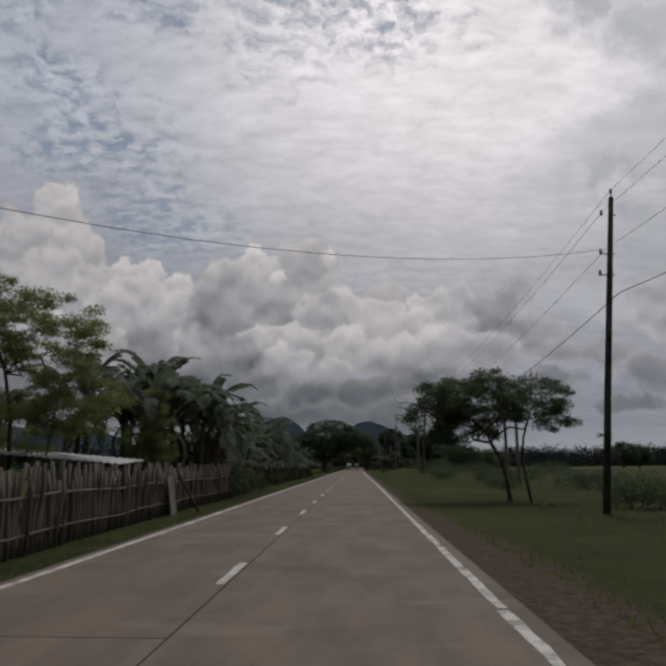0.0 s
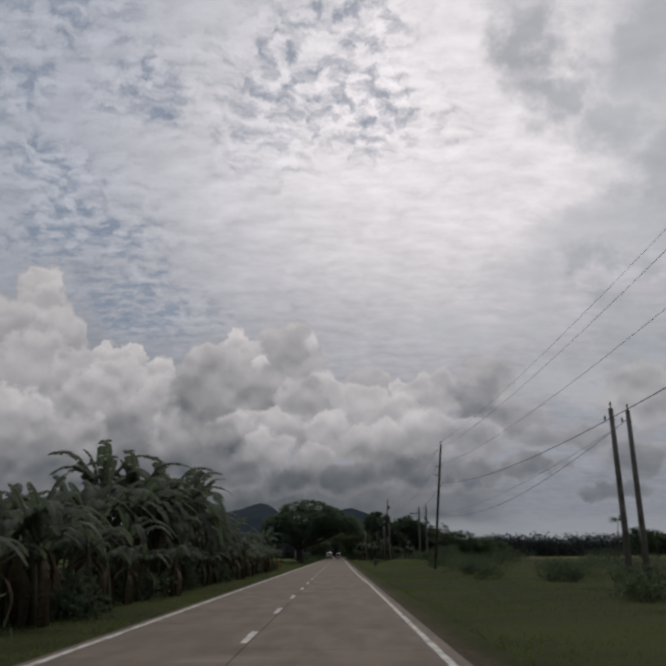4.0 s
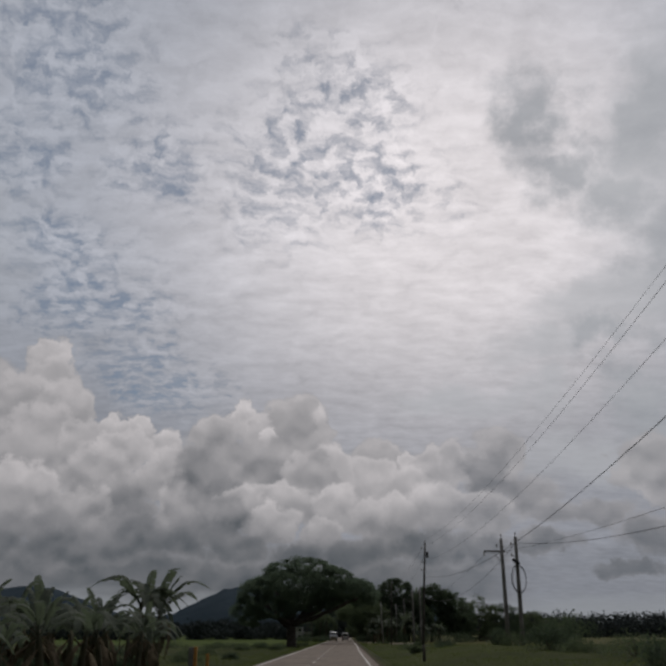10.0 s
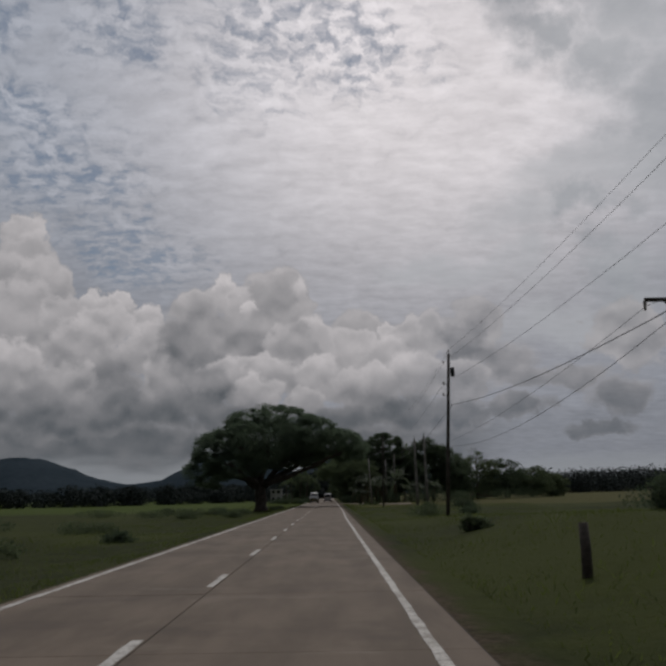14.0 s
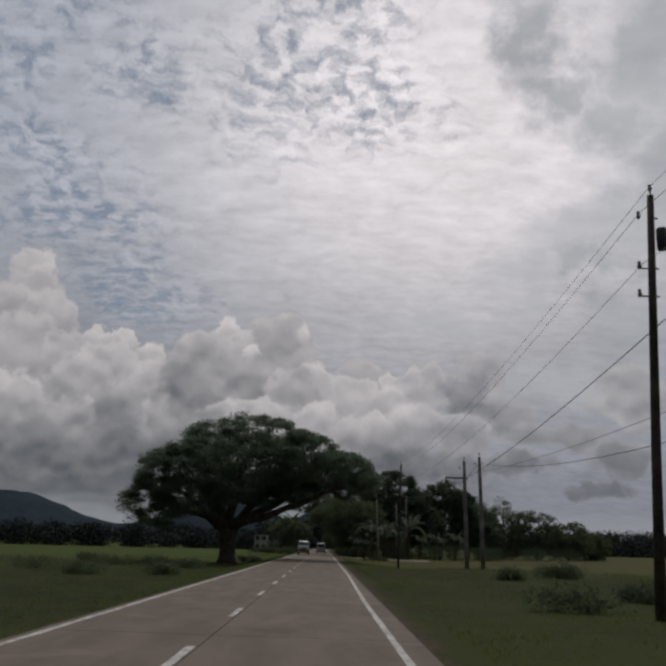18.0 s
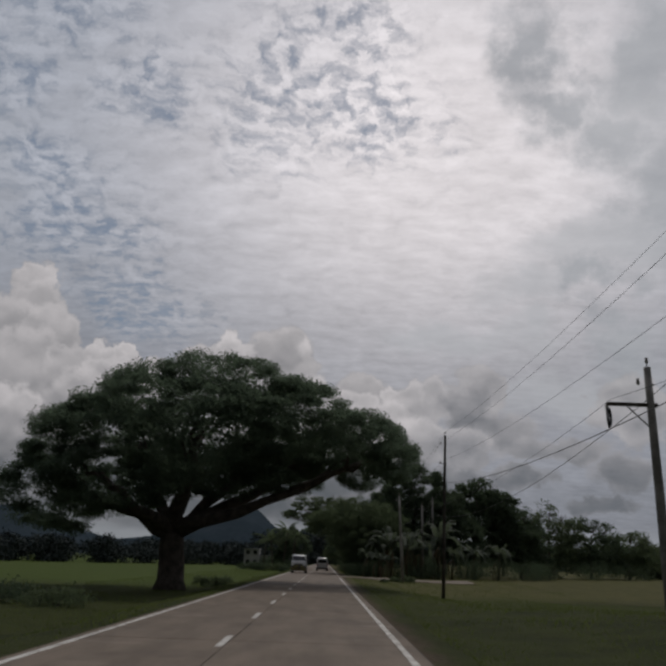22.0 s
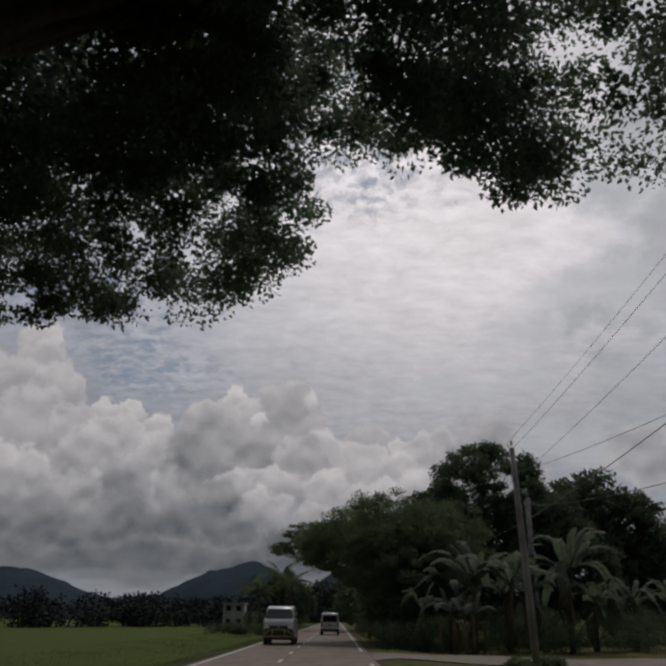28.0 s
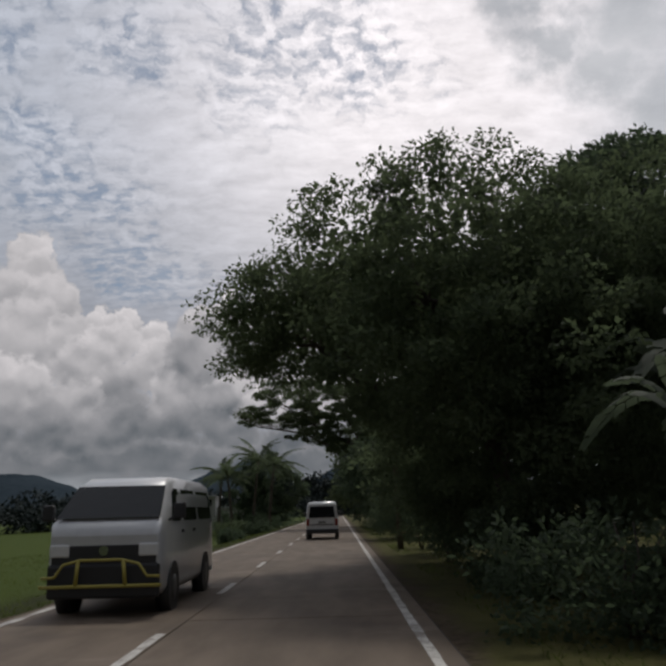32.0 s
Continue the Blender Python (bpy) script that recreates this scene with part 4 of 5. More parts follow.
def bare_tree(x, y, h, seed):
    t = thing("bare_tree", x, y, gz(x, y), "leafless grey tree with fine upright twigs above the thicket", "tree")
    rnd = random.Random(seed)
    part("trunk", tube(bmesh.new(), [(0, 0, -0.2), (-0.1, 0, h * 0.4), (-0.2, 0, h * 0.62)], [0.12, 0.09, 0.06], 8), PALE_BARK, t)
    for _ in range(9):
        e = (rnd.uniform(-2.2, 2.2) - 0.2, rnd.uniform(-1, 1), h * rnd.uniform(0.8, 1.0))
        bm = limbs(bmesh.new(), (-0.2, 0, h * 0.6), [e], 0.045, 0.012, rnd, 3, 0.2, 5)
        for _ in range(4):
            s = Vector((-0.2, 0, h * 0.6)).lerp(Vector(e), rnd.uniform(0.4, 0.9))
            limbs(bm, s, [s + Vector((rnd.uniform(-0.9, 0.9), rnd.uniform(-0.5, 0.5), rnd.uniform(0.4, 1.2)))], 0.014, 0.006, rnd, 2, 0.08, 4)
        part("branch", bm, PALE_BARK, t)


bare_tree(2.6, 284.0, 10.8, 3)


def shrub(x, y, w, h, seed, leaf_mat=DARK_LEAF, count=2200, label="rounded dark green shrub in the grass", leaf=0.13):
    z = gz(x, y)
    t = thing("shrub", x, y, z, label, "shrub", "shrubs on the verges and fields")
    rnd = random.Random(seed)
    for _ in range(3):
        part("stem", limbs(bmesh.new(), (0, 0, -0.1), [(rnd.uniform(-w, w) * 0.4, rnd.uniform(-w, w) * 0.4, h * 0.7)], 0.03, 0.01, rnd, 3, 0.08, 5), BARK, t)
    masses = [(rnd.uniform(-0.5, 0.5) * w, rnd.uniform(-0.4, 0.4) * w, h * rnd.uniform(0.3, 0.5), w * rnd.uniform(0.4, 0.6), w * 0.5, h * rnd.uniform(0.35, 0.5)) for _ in range(4)]
    part("leaves", foliage("leaves", masses, count, leaf, min(0.35, w * 0.3), seed, 0, 0.8, 0.45, 0.3), leaf_mat, t)


rng = random.Random(77)
for x, y, w, h in ((9.0, 104, 1.8, 1.3), (12.5, 110, 2.6, 1.5), (15.5, 112, 3.0, 1.8), (19, 122, 3.2, 1.7), (10.5, 126, 1.8, 1.4), (12.4, 130, 2.2, 2.0), (14.0, 137, 2.6, 2.2), (9.6, 136.5, 1.2, 1.1), (16, 150, 2.6, 1.3),
                   (8.6, 84, 1.5, 0.9), (11, 76, 2.0, 1.2), (10.5, 60, 1.9, 1.2), (13.5, 50, 2.4, 1.4), (6.2, 165.5, 1.6, 0.7), (9.8, 170, 1.2, 0.6), (12, 186, 1.7, 0.8), (8.3, 181, 0.9, 0.5), (6.4, 249.4, 0.7, 0.4), (7.6, 251.4, 0.91, 0.45),
                   (8.9, 29.0, 1.6, 1.3), (11.0, 35.0, 2.0, 1.1), (22, 96, 3.5, 1.8), (28, 120, 4.0, 2.0), (4.6, 139.0, 0.6, 0.4), (5.2, 246.5, 0.42, 0.17)):
    shrub(x, y, w, h, int(x * 31 + y), (DARK_LEAF, MID_LEAF)[int(y) % 2], 1900)
for x, y, w, h in ((-10.0, 205, 1.6, 0.8), (-13.0, 207, 2.0, 0.9), (-16.5, 209, 2.2, 0.9), (-9.2, 193, 1.4, 0.7), (-13, 190, 2.0, 0.8), (-18, 196, 2.6, 0.9), (-25, 200, 3.0, 1.0), (-8.0, 238, 0.9, 0.5), (-8.7, 232, 0.8, 0.6), (-14, 160, 2.0, 0.7), (-22, 165, 2.6, 0.9),
                   (-30, 176, 3.0, 1.0), (-11, 140, 1.2, 0.6), (-9.5, 150, 0.9, 0.5), (-16, 131, 1.8, 0.8), (-7.6, 229.6, 1.0, 0.55), (-20, 214, 2.4, 0.9)):
    shrub(x, y, w, h, int(-x * 17 + y), MID_LEAF if int(y) % 3 else DARK_LEAF, 1700, "low dark clump of weeds in the field")
for x, y, w, h in ((3.6, 263.5, 1.6, 1.8), (6.0, 262.0, 2.0, 2.0), (9.0, 262.5, 2.2, 2.2), (12, 264, 2.4, 2.4), (15.5, 266, 2.6, 2.6), (19.5, 269, 2.8, 2.8), (24, 274, 3.0, 2.8), (29, 280, 3.2, 3.0), (36, 288, 3.5, 3.0), (3.4, 268, 1.4, 2.2), (3.3, 276, 1.5, 2.6), (3.4, 284, 1.6, 2.8),
                   (3.4, 293, 1.6, 2.8), (3.6, 303, 1.7, 3.0), (3.8, 316, 1.8, 3.2), (43, 292, 3.5, 2.6), (7.5, 267, 2.4, 3.0), (13, 270, 2.6, 3.4), (18, 276, 3.0, 3.6)):
    shrub(x, y, w * 1.25, h, int(x * 13 + y * 3), DARK_LEAF, 6200, "dense dark undergrowth at the edge of the wood", 0.10)
for x, y, w, h in ((-6.9, 322, 1.6, 1.4), (-9.3, 323, 1.8, 1.6), (-11.8, 324, 1.8, 1.5), (-14.2, 326, 2.0, 1.6), (-7.2, 336, 2.0, 2.2), (-12, 350, 2.6, 3.0), (-7.0, 350, 2.2, 2.6), (-6.8, 306, 1.2, 0.9), (-7.4, 365, 2.6, 3.2)):
    shrub(x, y, w * 1.3, h, int(-x * 13 + y * 3), (DARK_LEAF, MID_LEAF)[int(y) % 2], 3000, "trimmed dark hedge bush by the roadside houses", 0.18)


rng = random.Random(41)
for k in range(26):
    x, y = rng.uniform(7.5, 24), 28 + 4.2 * k + rng.uniform(-2, 2)
    shrub(x, y, rng.uniform(1.2, 2.6), rng.uniform(0.5, 1.1), 500 + k, MID_LEAF, 1500, "low ragged clump of weeds in the field", 0.10)


# ---------------------------------------------------------------- banana plants
def banana_blade(seed, length=2.0, width=0.52, rise=0.9, fall=1.0, tears=0.4):
    """One arching blade along +x with a raised midrib and torn edges."""
    rnd = random.Random(seed)
    bm = bmesh.new()
    n = 16
    spine = []
    for i in range(n + 1):
        u = i / n
        spine.append(Vector((length * (u - 0.12 * u * u), 0.05 * math.sin(u * 5 + seed), length * (rise * u - fall * u ** 2.3))))
    stalk = [Vector((-0.45, 0, -0.45 * rise * 1.1)), Vector((-0.2, 0, -0.2 * rise)), spine[0]]
    tube(bm, stalk + spine[2::3], [0.035, 0.03, 0.028] + [0.02 - 0.016 * k / 5 for k in range(len(spine[2::3]))], 5)
    for s in (-1, 1):
        u = 0.03
        while u < 0.99:
            v = min(u + (rnd.uniform(0.05, 0.11) if rnd.random() < tears else rnd.uniform(0.10, 0.2)), 0.995)
            gap = rnd.uniform(0.0, 0.018)
            hang = rnd.uniform(0.05, 0.42) if rnd.random() < tears else rnd.uniform(-0.12, 0.12)
            cols = []
            for q in (u, (u + v) / 2, v - gap):
                i = min(int(q * n), n - 1)
                p = spine[i].lerp(spine[i + 1], q * n - i)
                w = width * 0.5 * (math.sin(math.pi * min(1, q * 0.93 + 0.05)) ** 0.55) * rnd.uniform(0.9, 1.05)
                a = p + Vector((0.10 * w, s * w * 0.55, w * 0.16 - hang * w * 0.35))
                b = p + Vector((0.30 * w, s * w * (1 - abs(hang) * 0.25), -w * (0.10 + hang)))
                cols.append([bm.verts.new(p + Vector((0, 0, 0.004))), bm.verts.new(a), bm.verts.new(b)])
            for a, b in zip(cols, cols[1:]):
                for k in range(2):
                    q = (a[k], b[k], b[k + 1], a[k + 1])
                    bm.faces.new(q if s > 0 else q[::-1])
            u = v
    me = solid(bm, "leaf", BANANA_LEAF)
    return smooth_faces(me)


def dry_blade(seed):
    me = banana_blade(seed, 1.7, 0.34, 0.15, 1.15, 0.9)
    me.materials.clear()
    me.materials.append(DRY_LEAF)
    return me


BLADES_BIG = [banana_blade(100 + i, 2.3 + 0.2 * (i % 3), 0.60, 0.95 - 0.12 * (i % 4), 0.75 + 0.16 * (i % 4), 0.55 + 0.12 * (i % 3)) for i in range(6)]
BLADES_UP = [banana_blade(120 + i, 1.5, 0.46, 1.25, 0.55, 0.25) for i in range(3)]
BLADES_DRY = [dry_blade(140 + i) for i in range(3)]


def banana_plant(seed, height, leaves, x, y, label="tall banana plant with torn drooping leaves"):
    rnd = random.Random(seed)
    t = thing("banana_plant", x, y, gz(x, y), label, "banana plant", "banana plants along the road")
    lean = Vector((rnd.uniform(-0.3, 0.3), rnd.uniform(-0.3, 0.3), 0))
    top = height * 0.62
    part("pseudostem", tube(bmesh.new(), [Vector((0, 0, -0.15)), lean * 0.3 + Vector((0, 0, top * 0.4)), lean * 0.7 + Vector((0, 0, top * 0.8)), lean + Vector((0, 0, top + 0.1))], [0.15, 0.13, 0.10, 0.05], 10), STEM, t)
    for i in range(leaves):
        up = i >= leaves - 2
        me = rnd.choice(BLADES_UP if up else BLADES_BIG)
        a = i * 137.5 + rnd.uniform(-25, 25)
        k = height / 5.2 * rnd.uniform(0.85, 1.15)
        place = pose(lean.x, lean.y, top * rnd.uniform(0.90, 1.02), 0, rnd.uniform(-32, 12) if not up else rnd.uniform(-25, -5), a) @ Matrix.Diagonal((k, k, k, 1)) @ pose(0.35, 0, 0.35)
        part("leaf", me, None, t, place=place)
    for i in range(3):
        part("leaf", rnd.choice(BLADES_DRY), None, t, "dry brown hanging leaf", pose(lean.x * 0.8, lean.y * 0.8, top * rnd.uniform(0.75, 0.92), 0, rnd.uniform(35, 60), rnd.uniform(0, 360)) @ pose(0.25, 0, 0.1))
    return t


kinds = [banana_plant(200, 6.6, 13, -9.6, 39.5), banana_plant(201, 5.4, 12, -7.4, 42.0), banana_plant(202, 4.4, 11, -8.6, 46.0), banana_plant(203, 3.2, 9, -6.9, 50.0, "young banana plant with torn leaves")]
rng = random.Random(9)
spots = []
for k in range(40):
    y = 43 + k * 1.75 + rng.uniform(-0.5, 0.5)
    for row in range(2):
        x = -7.9 - row * 2.2 + rng.uniform(-0.5, 0.5)
        tall = 3.3 if y < 56 else 4.2 if y < 62 else 5.3 if y < 74 else 4.9 if y < 80 else 4.2 if y < 86 else 3.5 if y < 93 else 2.9
        tall *= rng.uniform(0.72, 1.0) * (1.0 + 0.08 * row)
        which = 0 if tall > 5.5 else 1 if tall > 4.5 else 2 if tall > 3.4 else 3
        spots.append((x, y, which, tall / (6.15, 5.4, 4.3, 3.15)[which]))
spots += [(-6.7 + rng.uniform(-0.3, 0.3), 43.5 + 2.3 * k + rng.uniform(-0.6, 0.6), 3, rng.uniform(0.55, 0.85)) for k in range(31)]
spots += [(-7.3, 33.5, 1, 1.0), (-7.1, 36.3, 1, 1.05), (-8.1, 31.5, 1, 0.95), (-6.9, 39.6, 1, 0.95), (-10.0, 35.8, 0, 0.9), (-8.9, 34.6, 1, 1.1), (-7.2, 40.8, 2, 1.05), (-8.3, 39.0, 1, 1.0), (-8.7, 37.0, 0, 1.0), (-11.5, 33.5, 0, 0.95), (-9.6, 34.5, 1, 0.9), (-12.5, 29.5, 1, 0.9), (-8.2, 118.3, 1, 0.8), (-8.9, 117.0, 2, 1.0), (-9.6, 120.5, 3, 0.9), (-11.5, 115, 3, 1.0), (-10.2, 75.0, 0, 0.86), (-9.0, 66.5, 0, 0.88), (-8.6, 71.5, 0, 0.92), (-7.6, 69.0, 0, 0.84)]
right_spots = [(4.6, 262.6, 3), (5.6, 260.9, 3), (7.0, 262.2, 1), (8.6, 261.6, 1), (10.4, 263.2, 1), (12.4, 264.4, 0), (14.2, 266.0, 2), (17.0, 268.0, 2), (6.2, 266.0, 1), (9.6, 266.8, 1), (20.5, 271.0, 2), (6.5, 259.6, 3)]
for x, y, w, s in spots + [(x, y, w, rng.uniform(0.85, 1.05)) for x, y, w in right_spots]:
    copy_thing(kinds[w], pose(x, y, gz(x, y), 0, 0, rng.uniform(0, 360)) @ Matrix.Diagonal((s, s, s, 1)))
for x, y, w, h in ((-7.0, 44, 1.4, 1.5), (-7.2, 52, 1.4, 1.3), (-7.6, 60, 1.6, 1.5), (-7.4, 68, 1.6, 1.5), (-8.0, 77, 1.8, 1.6), (-8.0, 86, 1.6, 1.2), (-8.2, 95, 1.7, 1.2), (-8.4, 104, 1.6, 1.1), (-8.6, 112, 1.5, 1.0), (-11.5, 50, 2.4, 3.0), (-12, 62, 2.6, 3.0), (-12, 74, 2.6, 3.0), (-12, 88, 2.6, 2.4), (-12, 102, 2.6, 2.2), (-10.5, 32, 2.2, 2.6), (-9, 38, 2.0, 2.2), (-7.6, 35, 1.4, 2.0), (-7.4, 38.4, 1.4, 2.0), (-7.0, 41.2, 1.2, 1.6)):
    shrub(x, y, w * 1.3, h, int(-x * 7 + y), DARK_LEAF, 2200, "dark undergrowth beneath the banana plants", 0.17)
part("reddish_bush_leaves", foliage("leaves", [(0, 0, 0, 0.8, 0.8, 0.5), (0.9, 0.4, -0.3, 0.5, 0.5, 0.4)], 700, 0.16, 0.3, 8), RED_LEAF, thing("reddish_bush", -8.4, 70.0, gz(-8.4, 70) + 3.1, "patch of rust-red foliage among the banana plants", "bush"))
part("stem", limbs(bmesh.new(), (0, 0, -3.3), [(0, 0, 0.1), (0.8, 0.4, -0.2)], 0.04, 0.015, random.Random(4), 3, 0.1, 6), BARK, bpy.data.objects["reddish_bush"])


# ---------------------------------------------------------------- coconut palms
def frond_mesh(seed, length=3.4):
    rnd = random.Random(seed)
    bm = bmesh.new()
    pts = [Vector((length * u, 0, length * (0.45 * u - 0.75 * u * u))) for u in (0, 0.15, 0.3, 0.45, 0.6, 0.75, 0.9, 1.0)]
    tube(bm, pts, [0.035, 0.03, 0.026, 0.022, 0.018, 0.013, 0.009, 0.004], 5)
    for i in range(46):
        u = 0.12 + 0.87 * i / 46
        p = Vector((length * u, 0, length * (0.45 * u - 0.75 * u * u)))
        l = 0.75 * math.sin(math.pi * min(1, 0.2 + u * 0.75)) * rnd.uniform(0.8, 1.1)
        for s in (-1, 1):
            q = p + Vector((l * 0.5, s * l * 0.62, -l * rnd.uniform(0.35, 0.7)))
            w = Vector((0.03, 0, 0.0))
            bm.faces.new([bm.verts.new(v) for v in (p - w, p + w, q + w * 0.3, q - w * 0.3)])
    return solid(bm, "frond", MID_LEAF)


FRONDS = [frond_mesh(300 + i) for i in range(3)]


def palm(x, y, h, seed, lean=(0.6, 0)):
    rnd = random.Random(seed)
    t = thing("coconut_palm", x, y, gz(x, y), "coconut palm with a slender trunk and drooping fronds", "palm", "palms")
    tip = Vector((lean[0], lean[1], h))
    part("trunk", tube(bmesh.new(), [Vector((0, 0, -0.2)), Vector((lean[0] * 0.2, lean[1] * 0.2, h * 0.35)), Vector((lean[0] * 0.6, lean[1] * 0.6, h * 0.7)), tip], [0.22, 0.15, 0.13, 0.11], 9), PALE_BARK, t)
    for i in range(15):
        part("frond", rnd.choice(FRONDS), None, t, place=pose(*tip, 0, rnd.uniform(-60, 25), i * 137.5 + rnd.uniform(-20, 20)))


palm(-8.4, 336.0, 7.2, 1)
palm(-10.5, 336.0, 5.5, 2, (-0.5, 0.2))
palm(-12.5, 340.0, 6.0, 8, (0.3, 0.2))
palm(-6.4, 332.0, 6.2, 9, (0.5, 0.2))
palm(88.0, 289.0, 11.5, 3)
palm(24.0, 300.0, 11.5, 4)
palm(19.0, 303.0, 11.0, 5, (-0.8, 0))
for x, y, h, w in ((96, 292, 10, 6), (103, 296, 9, 6)):
    tree("field_tree", x, y, "round dark tree standing in the far field", BARK, DARK_LEAF, [(0, 0, 0), (0, 0, h * 0.4)], [(-2, 0, h * 0.7), (2, 0, h * 0.7)], [(0, 0, h * 0.6, w * 0.7, w * 0.6, h * 0.36), (w * 0.4, 0, h * 0.45, w * 0.5, w * 0.5, h * 0.3)], 5000, 0.5, 1.1, int(x))


# ---------------------------------------------------------------- stick fence and tin roof
def build_fence():
    f = thing("stick_fence", -5.75, 22.0, gz(-5.75, 22), "weathered grey-brown fence of upright bamboo sticks with leaning braces", "fence")
    rnd = random.Random(13)
    sticks = []
    for i in range(5):
        bm = bmesh.new()
        h = 1.35
        tube(bm, [(0, 0, -0.2), (rnd.uniform(-0.02, 0.02), 0, h * 0.35), (rnd.uniform(-0.03, 0.03), rnd.uniform(-0.02, 0.02), h * 0.7), (rnd.uniform(-0.03, 0.03), 0, h)], [0.024, 0.023, 0.021, 0.017], 6)
        sticks.append(solid(bm, "stick", BAMBOO))
    for i in range(290):
        y = -13.5 + i * 0.104
        k = rnd.uniform(0.86, 1.14)
        part("stick", rnd.choice(sticks), None, f, place=pose(-0.25 * math.sin(y * 0.12) + rnd.uniform(-0.035, 0.035), y + rnd.uniform(-0.02, 0.02), 0, rnd.uniform(-5, 5), rnd.uniform(-3, 3), rnd.uniform(0, 360)) @ Matrix.Diagonal((1.85, 1.85, k, 1)))
    for z in (0.35, 0.95):
        pts = [(-0.25 * math.sin(y * 0.12) + 0.05, y, z + 0.03 * math.sin(y)) for y in np.linspace(-13.6, 16.8, 16)]
        part("rail", tube(bmesh.new(), pts, 0.025, 7), BAMBOO, f)
    for y in (-10.5, -5.0, 0.5, 4.3, 8.0, 12.5, 16.5):
        part("post", tube(bmesh.new(), [(-0.1 - 0.25 * math.sin(y * 0.12), y, -0.3), (-0.08 - 0.25 * math.sin(y * 0.12), y, 1.55)], [0.055, 0.045], 8), PALE_BARK, f)
    part("brace", tube(bmesh.new(), [(0.75, 4.9, -0.1), (0.1, 4.2, 1.35)], [0.045, 0.035], 7), PALE_BARK, f, "leaning timber brace")
    bm = block(bmesh.new(), -0.02, 3.4, -0.05, 0.02, 4.1, 1.15, 0.006)
    part("board", bm, CONCRETE, f, "pale weathered board", pose(0.18, 0, 0, 0, -8, 0))


build_fence()


def build_roof():
    t = thing("lean_to", -9.6, 26.0, gz(-9.6, 26), "low lean-to shed with a pale corrugated iron roof", "shed")
    bm = bmesh.new()
    rows = []
    for j in range(2):
        row = []
        for i in range(101):
            u = i / 100
            row.append((-2.6 + 5.4 * u, -1.6 + 2.6 * j, 1.95 - 0.42 * u + 0.12 * j + 0.02 * math.sin(i * 1.57)))
        rows.append(row)
    top = [[bm.verts.new(p) for p in r] for r in rows]
    low = [[bm.verts.new((p[0], p[1], p[2] - 0.012)) for p in r] for r in rows]
    for g, flip in ((top, 1), (low, -1)):
        for i in range(100):
            q = (g[0][i], g[0][i + 1], g[1][i + 1], g[1][i])
            bm.faces.new(q if flip > 0 else q[::-1])
    for i in range(100):
        bm.faces.new((top[0][i], low[0][i], low[0][i + 1], top[0][i + 1]))
    part("roof", bm, TIN, t)
    for x, y, h in ((-2.4, -1.4, 1.9), (2.6, -1.4, 1.5), (-2.4, 0.9, 2.0), (2.6, 0.9, 1.6)):
        part("post", tube(bmesh.new(), [(x, y, -0.2), (x, y, h)], 0.05, 8), PALE_BARK, t)


build_roof()


# ---------------------------------------------------------------- markers
km = thing("kilometre_post", -6.86, 119.4, gz(-6.86, 119.4), "grey concrete kilometre post with a faded yellow edge on the verge", "road marker")
part("slab", block(bmesh.new(), -0.17, -0.09, -0.2, 0.055, 0.09, 1.12, 0.02), CONCRETE, km)
part("painted_edge", block(bmesh.new(), 0.06, -0.09, -0.1, 0.20, 0.09, 1.13, 0.012), YELLOW, km, "faded yellow painted edge")
mark = thing("boundary_marker", -6.55, 121.6, gz(-6.55, 121.6), "short faded yellow marker post in the grass", "road marker")
part("post", block(bmesh.new(), -0.07, -0.07, -0.2, 0.07, 0.07, 0.75, 0.02), YELLOW, mark)
stake = thing("wooden_stake", 3.95, 126.0, gz(3.95, 126.0), "short dark weathered wooden stake on the verge", "post")
part("post", tube(bmesh.new(), [(0, 0, -0.3), (0.01, 0, 0.4), (0, 0.01, 0.80)], [0.085, 0.08, 0.075], 9), WOOD_POLE, stake)


